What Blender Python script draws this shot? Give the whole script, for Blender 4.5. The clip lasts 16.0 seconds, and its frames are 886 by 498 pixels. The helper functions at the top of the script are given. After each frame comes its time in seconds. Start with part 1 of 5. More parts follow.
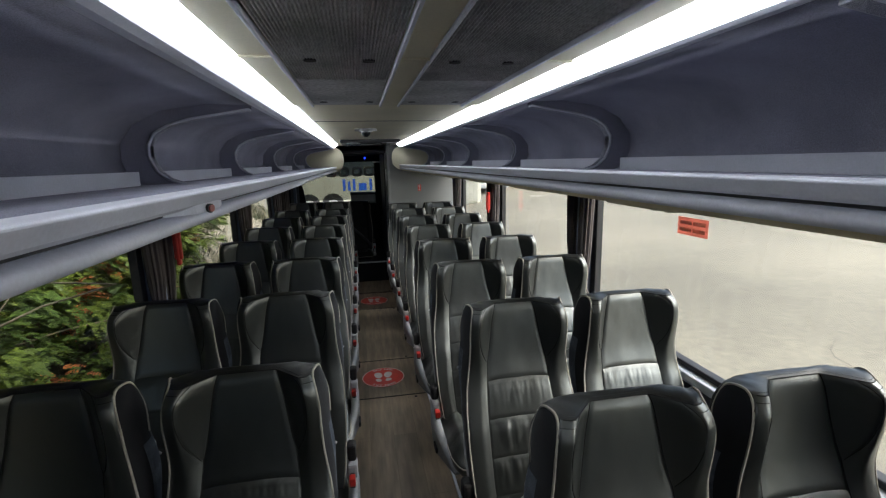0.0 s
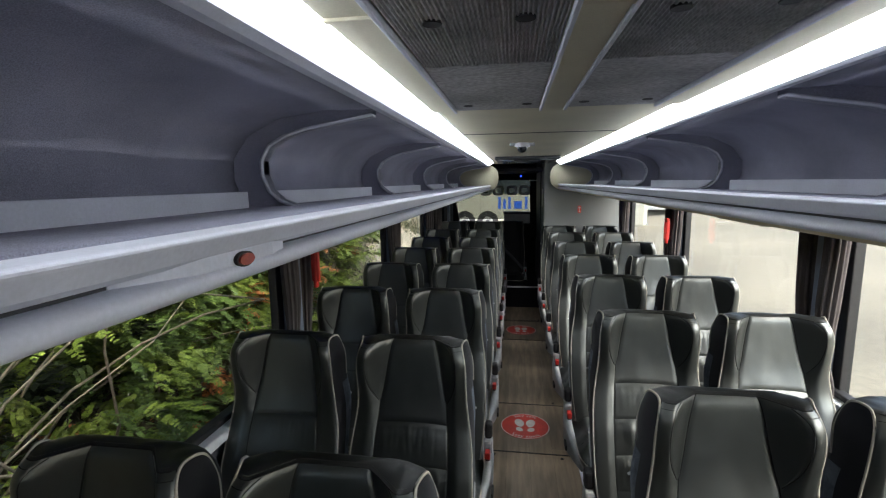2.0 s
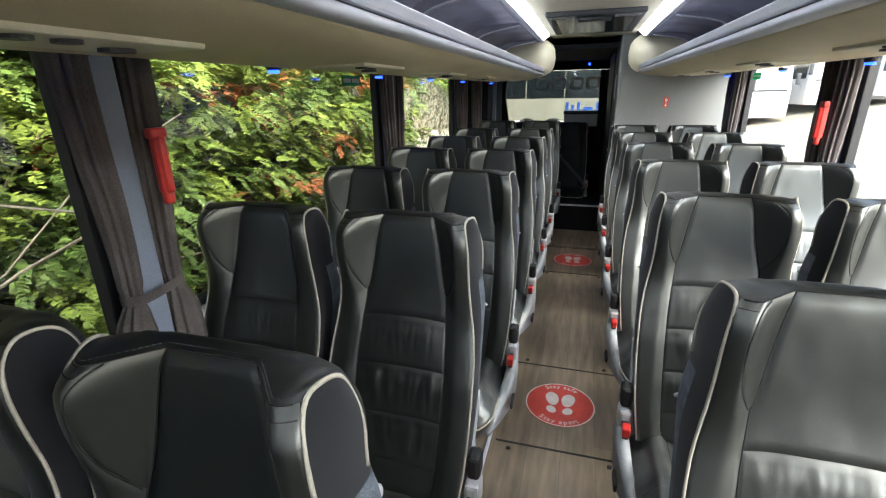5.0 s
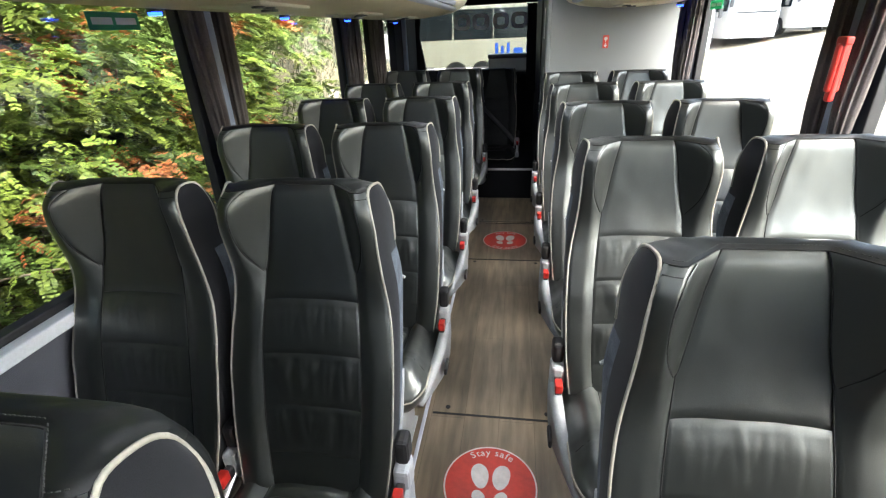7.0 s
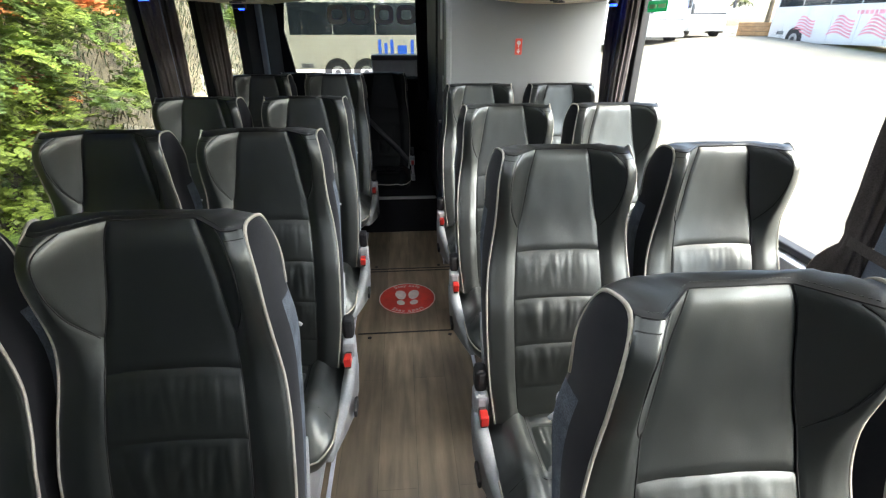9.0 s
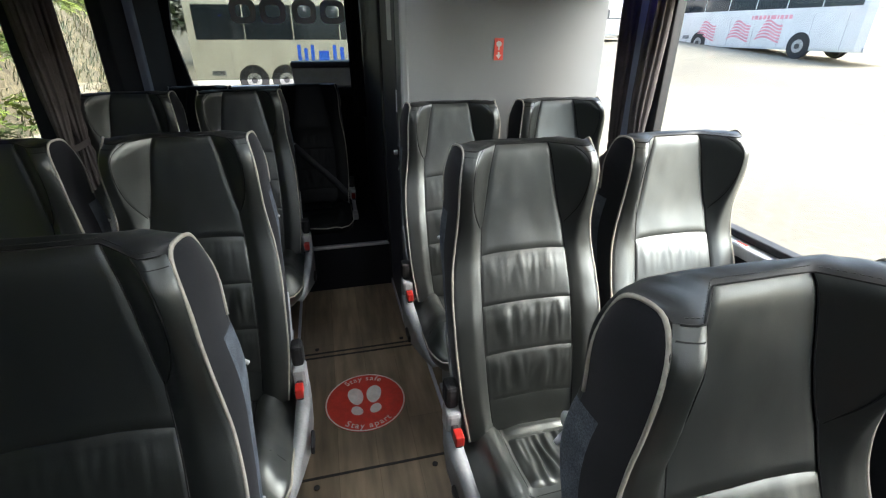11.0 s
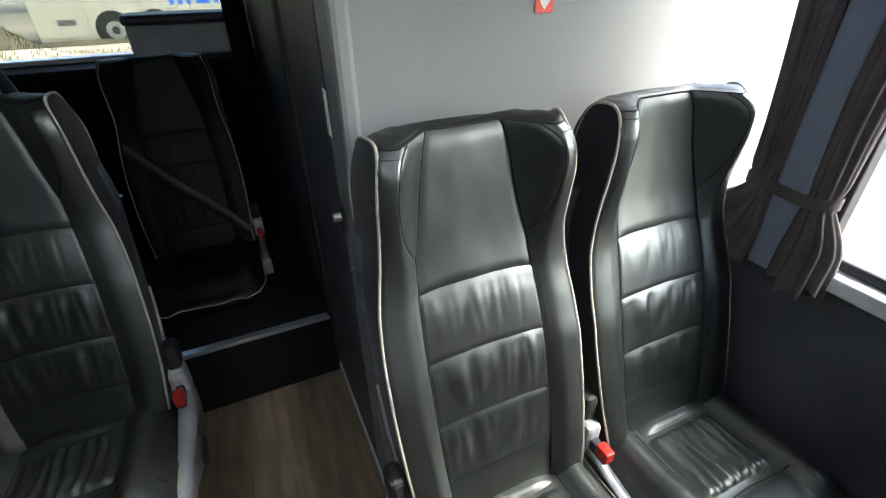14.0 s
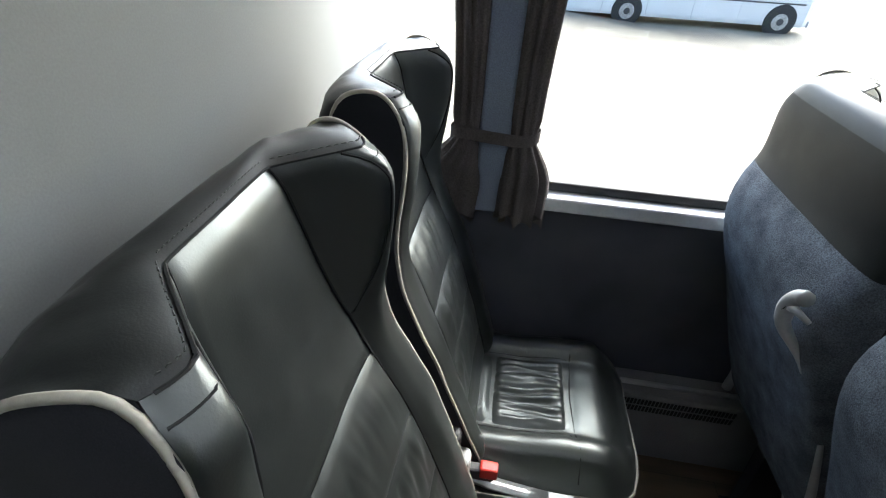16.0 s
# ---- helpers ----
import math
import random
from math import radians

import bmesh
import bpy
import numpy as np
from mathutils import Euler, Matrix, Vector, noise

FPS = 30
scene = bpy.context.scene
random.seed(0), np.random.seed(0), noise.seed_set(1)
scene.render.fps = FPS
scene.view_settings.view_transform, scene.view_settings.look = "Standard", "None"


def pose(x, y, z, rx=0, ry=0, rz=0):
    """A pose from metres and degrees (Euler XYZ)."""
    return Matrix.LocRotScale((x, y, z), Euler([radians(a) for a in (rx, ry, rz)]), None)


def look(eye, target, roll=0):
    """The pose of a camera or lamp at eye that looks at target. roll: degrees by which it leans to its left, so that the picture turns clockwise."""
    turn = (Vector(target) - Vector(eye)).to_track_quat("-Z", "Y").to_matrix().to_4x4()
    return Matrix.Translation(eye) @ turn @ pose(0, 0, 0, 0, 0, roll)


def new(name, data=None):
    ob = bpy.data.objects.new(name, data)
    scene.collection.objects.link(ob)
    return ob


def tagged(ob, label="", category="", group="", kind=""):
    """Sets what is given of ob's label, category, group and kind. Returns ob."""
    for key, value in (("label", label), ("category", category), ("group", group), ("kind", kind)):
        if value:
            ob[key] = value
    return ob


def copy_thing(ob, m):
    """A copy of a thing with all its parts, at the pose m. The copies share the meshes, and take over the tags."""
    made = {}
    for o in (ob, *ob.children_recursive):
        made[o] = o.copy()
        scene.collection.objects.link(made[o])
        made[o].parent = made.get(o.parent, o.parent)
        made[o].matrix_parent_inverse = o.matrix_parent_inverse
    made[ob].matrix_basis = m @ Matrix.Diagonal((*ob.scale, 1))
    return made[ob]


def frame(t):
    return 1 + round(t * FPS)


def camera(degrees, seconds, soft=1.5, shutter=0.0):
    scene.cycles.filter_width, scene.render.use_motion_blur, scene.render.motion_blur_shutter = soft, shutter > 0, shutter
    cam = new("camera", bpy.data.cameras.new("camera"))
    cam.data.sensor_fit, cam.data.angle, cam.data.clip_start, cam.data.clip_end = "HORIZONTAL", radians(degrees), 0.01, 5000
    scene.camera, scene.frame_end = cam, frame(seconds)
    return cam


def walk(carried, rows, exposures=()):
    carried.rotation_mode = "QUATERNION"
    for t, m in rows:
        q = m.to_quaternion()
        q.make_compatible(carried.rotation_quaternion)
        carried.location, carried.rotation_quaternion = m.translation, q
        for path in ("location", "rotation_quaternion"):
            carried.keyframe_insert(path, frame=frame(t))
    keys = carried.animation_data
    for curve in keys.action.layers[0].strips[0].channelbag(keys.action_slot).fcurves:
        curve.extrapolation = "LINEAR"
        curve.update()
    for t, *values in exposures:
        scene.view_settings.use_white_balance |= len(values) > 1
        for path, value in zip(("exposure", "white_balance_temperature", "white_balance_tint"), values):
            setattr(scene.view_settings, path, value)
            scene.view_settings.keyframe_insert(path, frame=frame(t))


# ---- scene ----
cam = camera(87.7, 16.0, 1.2)
PATH = [
    (0, (-0.138, 0.178, 1.797), (0.206, 2.113, 1.423), -1.3),
    (0.5, (-0.14, 0.229, 1.77), (0.06, 2.186, 1.411), -1.1),
    (1, (-0.098, 0.34, 1.78), (-0.067, 2.312, 1.444), -0.8),
    (1.5, (-0.092, 0.46, 1.801), (-0.235, 2.43, 1.489), -0.6),
    (2, (-0.113, 0.62, 1.803), (-0.418, 2.576, 1.516), -0.8),
    (2.5, (-0.099, 0.781, 1.794), (-0.533, 2.71, 1.499), -0.8),
    (3, (-0.057, 0.989, 1.757), (-0.587, 2.887, 1.418), -0.2),
    (3.5, (-0.039, 1.183, 1.682), (-0.594, 3.06, 1.272), -0.2),
    (3.7, (-0.037, 1.271, 1.652), (-0.602, 3.137, 1.205), -0.2),
    (5.8, (0.007, 2.094, 1.572), (-0.505, 3.877, 0.825), -1.2),
    (6, (0.008, 2.197, 1.576), (-0.459, 3.984, 0.808), -1.7),
    (6.5, (0.02, 2.418, 1.567), (-0.354, 4.208, 0.756), -2.3),
    (7, (0.039, 2.673, 1.568), (-0.258, 4.456, 0.713), -2.6),
    (7.5, (0.042, 2.897, 1.568), (-0.167, 4.676, 0.68), -2.9),
    (8, (-0.006, 3.153, 1.558), (-0.07, 4.932, 0.647), -2.4),
    (8.5, (-0.035, 3.392, 1.546), (0.046, 5.175, 0.644), -1.4),
    (9, (-0.011, 3.636, 1.56), (0.143, 5.428, 0.685), 0.2),
    (9.2, (-0.018, 3.719, 1.561), (0.169, 5.508, 0.687), 0.1),
    (11.3, (-0.074, 4.629, 1.507), (0.365, 6.382, 0.651), 0.3),
    (11.5, (-0.084, 4.702, 1.501), (0.344, 6.452, 0.634), 0.6),
    (12, (-0.12, 4.916, 1.497), (0.347, 6.651, 0.62), 0.6),
    (12.5, (-0.102, 5.129, 1.503), (0.436, 6.828, 0.595), 0.5),
    (13, (-0.043, 5.352, 1.506), (0.484, 7.04, 0.572), 0.5),
    (13.5, (0.027, 5.539, 1.504), (0.575, 7.202, 0.536), 0.2),
    (14, (0.067, 5.71, 1.49), (0.767, 7.256, 0.431), -0.7),
    (14.5, (0.089, 5.841, 1.46), (1.049, 7.167, 0.311), -0.4),
    (15, (0.139, 5.947, 1.433), (1.355, 6.991, 0.236), 0.4),
    (15.5, (0.185, 6.071, 1.447), (1.627, 6.747, 0.236), 1.6),
    (16, (0.146, 6.212, 1.439), (1.764, 6.414, 0.282), 3.3),
]
EXPOSURES = [(0.0, 2.31, 6450, 9.5), (1.5, 2.52, 6450, 9.5), (2.5, 2.80, 6450, 9.5), (3.0, 2.80, 6450, 10.0), (3.7, 3.12, 6450, 10.0), (5.8, 3.88, 6450, 10.0), (7.0, 4.02, 6450, 10.0), (8.0, 3.88, 6400, 9.5), (9.0, 3.75, 6400, 10.0), (11.5, 3.28, 6350, 9.5), (12.5, 3.42, 6300, 9.5), (13.5, 3.75, 6250, 9.0), (14.5, 4.12, 6250, 8.5), (15.4, 4.08, 6200, 8.5), (16.0, 3.68, 6200, 8.5)]
walk(cam, [(t, look(eye, target, roll)) for t, eye, target, roll in PATH], EXPOSURES)

# ---- world, sun, exposure ----
world = bpy.data.worlds.new("overcast_sky")
scene.world = world
world.use_nodes = True
wn, wl = world.node_tree.nodes, world.node_tree.links
sky = wn.new("ShaderNodeTexSky")
sky.sky_type, sky.sun_disc = "NISHITA", False
sky.sun_elevation, sky.sun_rotation = radians(41), radians(115)
sky.air_density, sky.dust_density = 1.0, 3.0
wl.new(sky.outputs[0], wn["Background"].inputs[0])
wn["Background"].inputs[1].default_value = 0.11
sun_data = bpy.data.lights.new("sun", "SUN")
sun_data.energy, sun_data.angle, sun_data.color = 1.5, radians(64), (0.99, 1.0, 0.98)
sun = new("sun", sun_data)
sun.matrix_world = look((14.2, -6.6, 13.6), (0, 0, 0))


# ---- materials ----
def material(name, color, rough=0.6, metal=0.0, grain=0.0, scale=60.0, bump=0.0, stain=0.0, stain_scale=3.0, spec=0.5,
             emit=None, power=0.0, island=0.0, coat=0.0, each=0.0):
    """A principled material whose colour varies at two scales, with fine relief."""
    m = bpy.data.materials.new(name)
    m.use_nodes = True
    n, l = m.node_tree.nodes, m.node_tree.links
    p = n["Principled BSDF"]
    p.inputs["Roughness"].default_value, p.inputs["Metallic"].default_value = rough, metal
    p.inputs["Specular IOR Level"].default_value = spec
    p.inputs["Coat Weight"].default_value = coat
    p.inputs["Coat Roughness"].default_value = 0.37 if coat else 0.03
    rgb = n.new("ShaderNodeRGB")
    rgb.outputs[0].default_value = (*color, 1)
    out = rgb.outputs[0]
    tc = n.new("ShaderNodeTexCoord")

    def vary(source, amount, at):
        nonlocal out
        hsv = n.new("ShaderNodeHueSaturation")
        mp = n.new("ShaderNodeMapRange")
        mp.inputs["From Min"].default_value, mp.inputs["From Max"].default_value = at
        mp.inputs["To Min"].default_value, mp.inputs["To Max"].default_value = 1 - amount, 1 + amount
        l.new(source, mp.inputs["Value"])
        l.new(mp.outputs[0], hsv.inputs["Value"])
        l.new(out, hsv.inputs["Color"])
        out = hsv.outputs[0]

    if grain or bump:
        fine = n.new("ShaderNodeTexNoise")
        fine.inputs["Scale"].default_value, fine.inputs["Detail"].default_value = scale, 5
        l.new(tc.outputs["Object"], fine.inputs["Vector"])
        if grain:
            vary(fine.outputs[0], grain, (0.3, 0.7))
        if bump:
            b = n.new("ShaderNodeBump")
            b.inputs["Strength"].default_value, b.inputs["Distance"].default_value = bump, 0.003
            l.new(fine.outputs[0], b.inputs["Height"])
            l.new(b.outputs[0], p.inputs["Normal"])
    if stain:
        big = n.new("ShaderNodeTexNoise")
        big.inputs["Scale"].default_value, big.inputs["Detail"].default_value = stain_scale, 6
        l.new(tc.outputs["Object"], big.inputs["Vector"])
        vary(big.outputs[0], stain, (0.3, 0.7))
        mr = n.new("ShaderNodeMapRange")
        mr.inputs["To Min"].default_value, mr.inputs["To Max"].default_value = max(rough - 0.09, 0.05), min(rough + 0.12, 1)
        l.new(big.outputs[0], mr.inputs["Value"])
        l.new(mr.outputs[0], p.inputs["Roughness"])
    if island:
        geo = n.new("ShaderNodeNewGeometry")
        vary(geo.outputs["Random Per Island"], island, (0, 1))
    if each:
        info = n.new("ShaderNodeObjectInfo")
        vary(info.outputs["Random"], each, (0, 1))
    l.new(out, p.inputs["Base Color"])
    if emit:
        p.inputs["Emission Color"].default_value = (*emit, 1)
        p.inputs["Emission Strength"].default_value = power
    return m


def glass_material(name, tint, gloss=1.0):
    m = bpy.data.materials.new(name)
    m.use_nodes = True
    n, l = m.node_tree.nodes, m.node_tree.links
    n.remove(n["Principled BSDF"])
    tr, gl, mx, fr = n.new("ShaderNodeBsdfTransparent"), n.new("ShaderNodeBsdfGlossy"), n.new("ShaderNodeMixShader"), n.new("ShaderNodeMapRange")
    lw, pw = n.new("ShaderNodeLayerWeight"), n.new("ShaderNodeMath")
    pw.operation = "POWER"
    pw.inputs[1].default_value = 4.0
    l.new(lw.outputs["Facing"], pw.inputs[0])
    l.new(pw.outputs[0], fr.inputs["Value"])
    tr.inputs[0].default_value = (*tint, 1)
    gl.inputs["Roughness"].default_value = 0.02
    gl.inputs[0].default_value = (gloss, gloss, gloss, 1)
    fr.inputs["To Min"].default_value, fr.inputs["To Max"].default_value = 0.025, 0.45
    l.new(fr.outputs[0], mx.inputs[0])
    l.new(tr.outputs[0], mx.inputs[1])
    l.new(gl.outputs[0], mx.inputs[2])
    l.new(mx.outputs[0], n["Material Output"].inputs[0])
    return m


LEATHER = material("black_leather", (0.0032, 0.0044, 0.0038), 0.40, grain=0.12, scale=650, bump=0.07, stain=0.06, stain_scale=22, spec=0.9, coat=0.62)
# cushion leather: glossy, base raised over LEATHER's to hold window light on top
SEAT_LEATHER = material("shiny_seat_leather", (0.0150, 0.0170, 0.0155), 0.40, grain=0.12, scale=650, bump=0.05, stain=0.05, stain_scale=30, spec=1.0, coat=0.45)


def pebble(m):
    """Pebbled grain and soft creases over the leather, with its faint green sheen."""
    n, l = m.node_tree.nodes, m.node_tree.links
    p = n["Principled BSDF"]
    p.inputs["Specular Tint"].default_value = (0.94, 1.0, 0.965, 1)
    tc = n.new("ShaderNodeTexCoord")
    last = p.inputs["Normal"].links[0].from_socket
    for kind, scale, strength, depth in (("ShaderNodeTexVoronoi", 420, 0.07, 0.001), ("ShaderNodeTexNoise", 30, 0.045, 0.004)):
        tex, b = n.new(kind), n.new("ShaderNodeBump")
        tex.inputs["Scale"].default_value = scale
        tex.inputs["Detail"].default_value = 3
        if kind == "ShaderNodeTexNoise":
            tex.inputs["Distortion"].default_value = 1.6
        b.inputs["Strength"].default_value, b.inputs["Distance"].default_value = strength, depth
        l.new(tc.outputs["Object"], tex.inputs["Vector"])
        l.new(tex.outputs[0], b.inputs["Height"])
        l.new(last, b.inputs["Normal"])
        last = b.outputs[0]
    l.new(last, p.inputs["Normal"])


pebble(LEATHER)
pebble(SEAT_LEATHER)
VELVET = material("black_side_cloth", (0.012, 0.0125, 0.015), 0.95, grain=0.2, scale=900, bump=0.10, spec=0.15)
REAR_LEATHER = material("dull_rear_leather", (0.004, 0.0048, 0.0046), 0.55, grain=0.12, scale=650, bump=0.07, stain=0.06, stain_scale=22, spec=0.25)
LID_LEATHER = material("matt_lid_leather", (0.0045, 0.0055, 0.0052), 0.46, grain=0.12, scale=650, bump=0.07, stain=0.06, stain_scale=22, spec=0.45)
BACK_VINYL = material("black_back_vinyl", (0.006, 0.007, 0.0068), 0.5, grain=0.12, scale=500, bump=0.08, stain=0.06, stain_scale=20, spec=0.3)
VELVET.node_tree.nodes["Principled BSDF"].inputs["Sheen Weight"].default_value = 0.12
FABRIC = material("blue_grey_moquette", (0.105, 0.12, 0.142), 0.95, grain=0.45, scale=420, bump=0.6, stain=0.35, stain_scale=22, spec=0.15)
PIPING = material("cream_piping", (0.33, 0.31, 0.26), 0.6, grain=0.12, scale=200, stain=0.15, stain_scale=20)
GREY_PLASTIC = material("grey_plastic", (0.36, 0.37, 0.38), 0.42, grain=0.06, scale=150, bump=0.05, stain=0.12, stain_scale=12)
COVER_GREY = material("worn_grey_cover", (0.24, 0.25, 0.26), 0.5, grain=0.08, scale=150, bump=0.05, stain=0.2, stain_scale=14)
DARK_PLASTIC = material("dark_plastic", (0.035, 0.036, 0.04), 0.45, grain=0.15, scale=250, bump=0.15, stain=0.15, stain_scale=15)
BLACK_RUBBER = material("black_rubber", (0.012, 0.012, 0.013), 0.6, grain=0.2, scale=80, stain=0.2)
RED_PLASTIC = material("red_plastic", (0.42, 0.02, 0.014), 0.35, grain=0.05, scale=90, stain=0.08, stain_scale=30)
METAL = material("brushed_metal", (0.55, 0.56, 0.58), 0.3, 0.9, grain=0.06, scale=300, bump=0.08, stain=0.1)
ALU = material("silver_profile", (0.56, 0.575, 0.65), 0.50, 0.06, grain=0.05, scale=200, bump=0.03, stain=0.10, stain_scale=5)
LEDGE = material("pale_window_ledge", (0.55, 0.57, 0.6), 0.45, grain=0.05, scale=120, stain=0.12, stain_scale=8)
CARPET = material("charcoal_wall_carpet", (0.082, 0.085, 0.100), 0.95, grain=0.4, scale=600, bump=0.6, stain=0.2, stain_scale=6, spec=0.15)
RACK_CLOTH = material("dark_rack_lining", (0.245, 0.247, 0.312), 0.9, grain=0.25, scale=500, bump=0.4, stain=0.22, stain_scale=4, spec=0.2)
BEIGE = material("beige_panel", (0.64, 0.60, 0.45), 0.55, grain=0.05, scale=300, bump=0.1, stain=0.08, stain_scale=3)
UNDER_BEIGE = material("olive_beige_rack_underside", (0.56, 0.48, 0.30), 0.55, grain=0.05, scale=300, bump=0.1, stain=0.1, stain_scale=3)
PANEL_DARK = material("worn_dark_ceiling_panel", (0.38, 0.38, 0.387), 0.6, grain=0.3, scale=90, bump=0.25, stain=0.35, stain_scale=5)
TOILET_GREY = material("speckled_grey_laminate", (0.17, 0.178, 0.178), 0.5, grain=0.06, scale=400, bump=0.06, stain=0.06, stain_scale=3)
DOOR_DARK = material("dark_door_panel", (0.05, 0.051, 0.062), 0.5, grain=0.15, scale=300, bump=0.1, stain=0.15, stain_scale=5)
PILLAR_BLUE = material("blue_grey_pillar_cover", (0.17, 0.20, 0.26), 0.9, grain=0.2, scale=400, bump=0.3, stain=0.1)
CURTAIN = material("brown_grey_curtain", (0.085, 0.075, 0.072), 0.95, grain=0.25, scale=300, bump=0.4, stain=0.2, stain_scale=9, spec=0.1)
SIGN_RED = material("red_sign", (0.60, 0.055, 0.03), 0.45, grain=0.05, scale=90, stain=0.08)
STICKER_RED = material("red_floor_sticker", (0.55, 0.045, 0.028), 0.5, grain=0.08, scale=60, stain=0.15, stain_scale=14)
WHITE_PRINT = material("white_print", (0.62, 0.58, 0.56), 0.5, grain=0.06, scale=90, stain=0.12, stain_scale=20)
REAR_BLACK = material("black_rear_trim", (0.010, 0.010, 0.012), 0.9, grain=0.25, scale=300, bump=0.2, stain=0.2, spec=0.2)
SEAM = material("black_seam_thread", (0.006, 0.006, 0.006), 0.9)
PAPER = material("white_paper", (0.7, 0.7, 0.7), 0.8, grain=0.08, scale=100)
BLUE_LAMP = material("blue_lamp", (0.02, 0.05, 0.6), 0.3, emit=(0.008, 0.035, 1.0), power=1.2)
LED = material("led_diffuser", (0.9, 0.9, 0.9), 0.5, emit=(0.89, 0.94, 1.0), power=1.5)
GLASS = glass_material("window_glass", (0.93, 0.95, 0.94))
TINTED = glass_material("tinted_rear_glass", (0.50, 0.52, 0.49), 0.8)
DARK_GLASS = material("dark_coach_glass", (0.014, 0.018, 0.022), 0.12, grain=0.2, scale=2, spec=0.35)
BODY_WHITE = material("white_coach_paint", (0.60, 0.59, 0.57), 0.35, grain=0.03, scale=20, stain=0.07, stain_scale=1.5, coat=0.3)
BODY_CREAM = material("cream_coach_paint", (0.40, 0.385, 0.32), 0.35, grain=0.03, scale=20, stain=0.07, stain_scale=1.5, coat=0.3)
BLUE_PAINT = material("blue_paint", (0.02, 0.10, 0.52), 0.4, grain=0.05, scale=8)
PINK_PAINT = material("pink_paint", (0.66, 0.25, 0.29), 0.4, grain=0.2, scale=3)
RIM = material("wheel_rim", (0.35, 0.35, 0.34), 0.45, 0.6, grain=0.2, scale=12, stain=0.2)
YARD = material("pale_concrete_yard", (0.198, 0.172, 0.123), 0.85, grain=0.14, scale=9, bump=0.3, stain=0.30, stain_scale=0.16)
TARMAC = material("worn_brown_tarmac", (0.105, 0.09, 0.066), 0.9, grain=0.3, scale=14, bump=0.4, stain=0.4, stain_scale=0.5)
PLANK = material("weathered_plank", (0.42, 0.24, 0.11), 0.8, grain=0.3, scale=20, bump=0.3, stain=0.25, stain_scale=4)
BARK = material("bark", (0.17, 0.13, 0.09), 0.9, grain=0.4, scale=40, bump=0.8, stain=0.3)
TWIG = material("pale_twig", (0.30, 0.245, 0.17), 0.85, grain=0.3, scale=30, bump=0.4, stain=0.2)
EARTH = material("earth_bank", (0.075, 0.062, 0.034), 0.95, grain=0.5, scale=14, bump=0.8, stain=0.4, stain_scale=1.3)
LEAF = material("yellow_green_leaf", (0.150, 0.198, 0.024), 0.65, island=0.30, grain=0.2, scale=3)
# LEAF darkened: shade between the hedge's lit clumps, put into the colour
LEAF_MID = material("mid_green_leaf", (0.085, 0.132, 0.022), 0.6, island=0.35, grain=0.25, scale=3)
# green taken down to near black so the hedge's deep shade sits in it
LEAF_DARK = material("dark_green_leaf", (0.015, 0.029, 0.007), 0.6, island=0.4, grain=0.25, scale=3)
LEAF_ORANGE = material("orange_dead_leaf", (0.42, 0.14, 0.04), 0.7, island=0.35, grain=0.2, scale=3)
GRASS_DRY = material("dry_grass", (0.062, 0.056, 0.025), 0.9, island=0.4, grain=0.3, scale=4)


def floor_material():
    m = material("grey_brown_wood_vinyl", (0.188, 0.146, 0.098), 0.46, stain=0.3, stain_scale=2.2)
    n, l = m.node_tree.nodes, m.node_tree.links
    p = n["Principled BSDF"]
    tc, mp, ns = n.new("ShaderNodeTexCoord"), n.new("ShaderNodeMapping"), n.new("ShaderNodeTexNoise")
    mp.inputs["Scale"].default_value = (26, 3.0, 1)
    ns.inputs["Scale"].default_value, ns.inputs["Detail"].default_value = 1.0, 8
    l.new(tc.outputs["Object"], mp.inputs[0])
    l.new(mp.outputs[0], ns.inputs["Vector"])
    br = n.new("ShaderNodeTexBrick")
    br.inputs["Scale"].default_value = 1.0
    br.inputs["Color1"].default_value, br.inputs["Color2"].default_value = (0.86, 0.86, 0.86, 1), (1.12, 1.10, 1.08, 1)
    br.inputs["Mortar"].default_value = (0.55, 0.55, 0.55, 1)
    br.inputs["Mortar Size"].default_value, br.inputs["Brick Width"].default_value, br.inputs["Row Height"].default_value = 0.0009, 1.2, 0.152
    turn = n.new("ShaderNodeMapping")
    turn.inputs["Rotation"].default_value = (0, 0, radians(90))
    l.new(tc.outputs["Object"], turn.inputs[0])
    l.new(turn.outputs[0], br.inputs["Vector"])
    ramp = n.new("ShaderNodeMapRange")
    ramp.inputs["From Min"].default_value, ramp.inputs["From Max"].default_value = 0.3, 0.7
    ramp.inputs["To Min"].default_value, ramp.inputs["To Max"].default_value = 0.68, 1.32
    l.new(ns.outputs[0], ramp.inputs["Value"])
    old = p.inputs["Base Color"].links[0].from_socket
    a, b = n.new("ShaderNodeVectorMath"), n.new("ShaderNodeVectorMath")
    a.operation = b.operation = "MULTIPLY"
    l.new(old, a.inputs[0])
    l.new(br.outputs[0], a.inputs[1])
    l.new(a.outputs[0], b.inputs[0])
    l.new(ramp.outputs[0], b.inputs[1])
    l.new(b.outputs[0], p.inputs["Base Color"])
    return m


FLOOR_WOOD = floor_material()


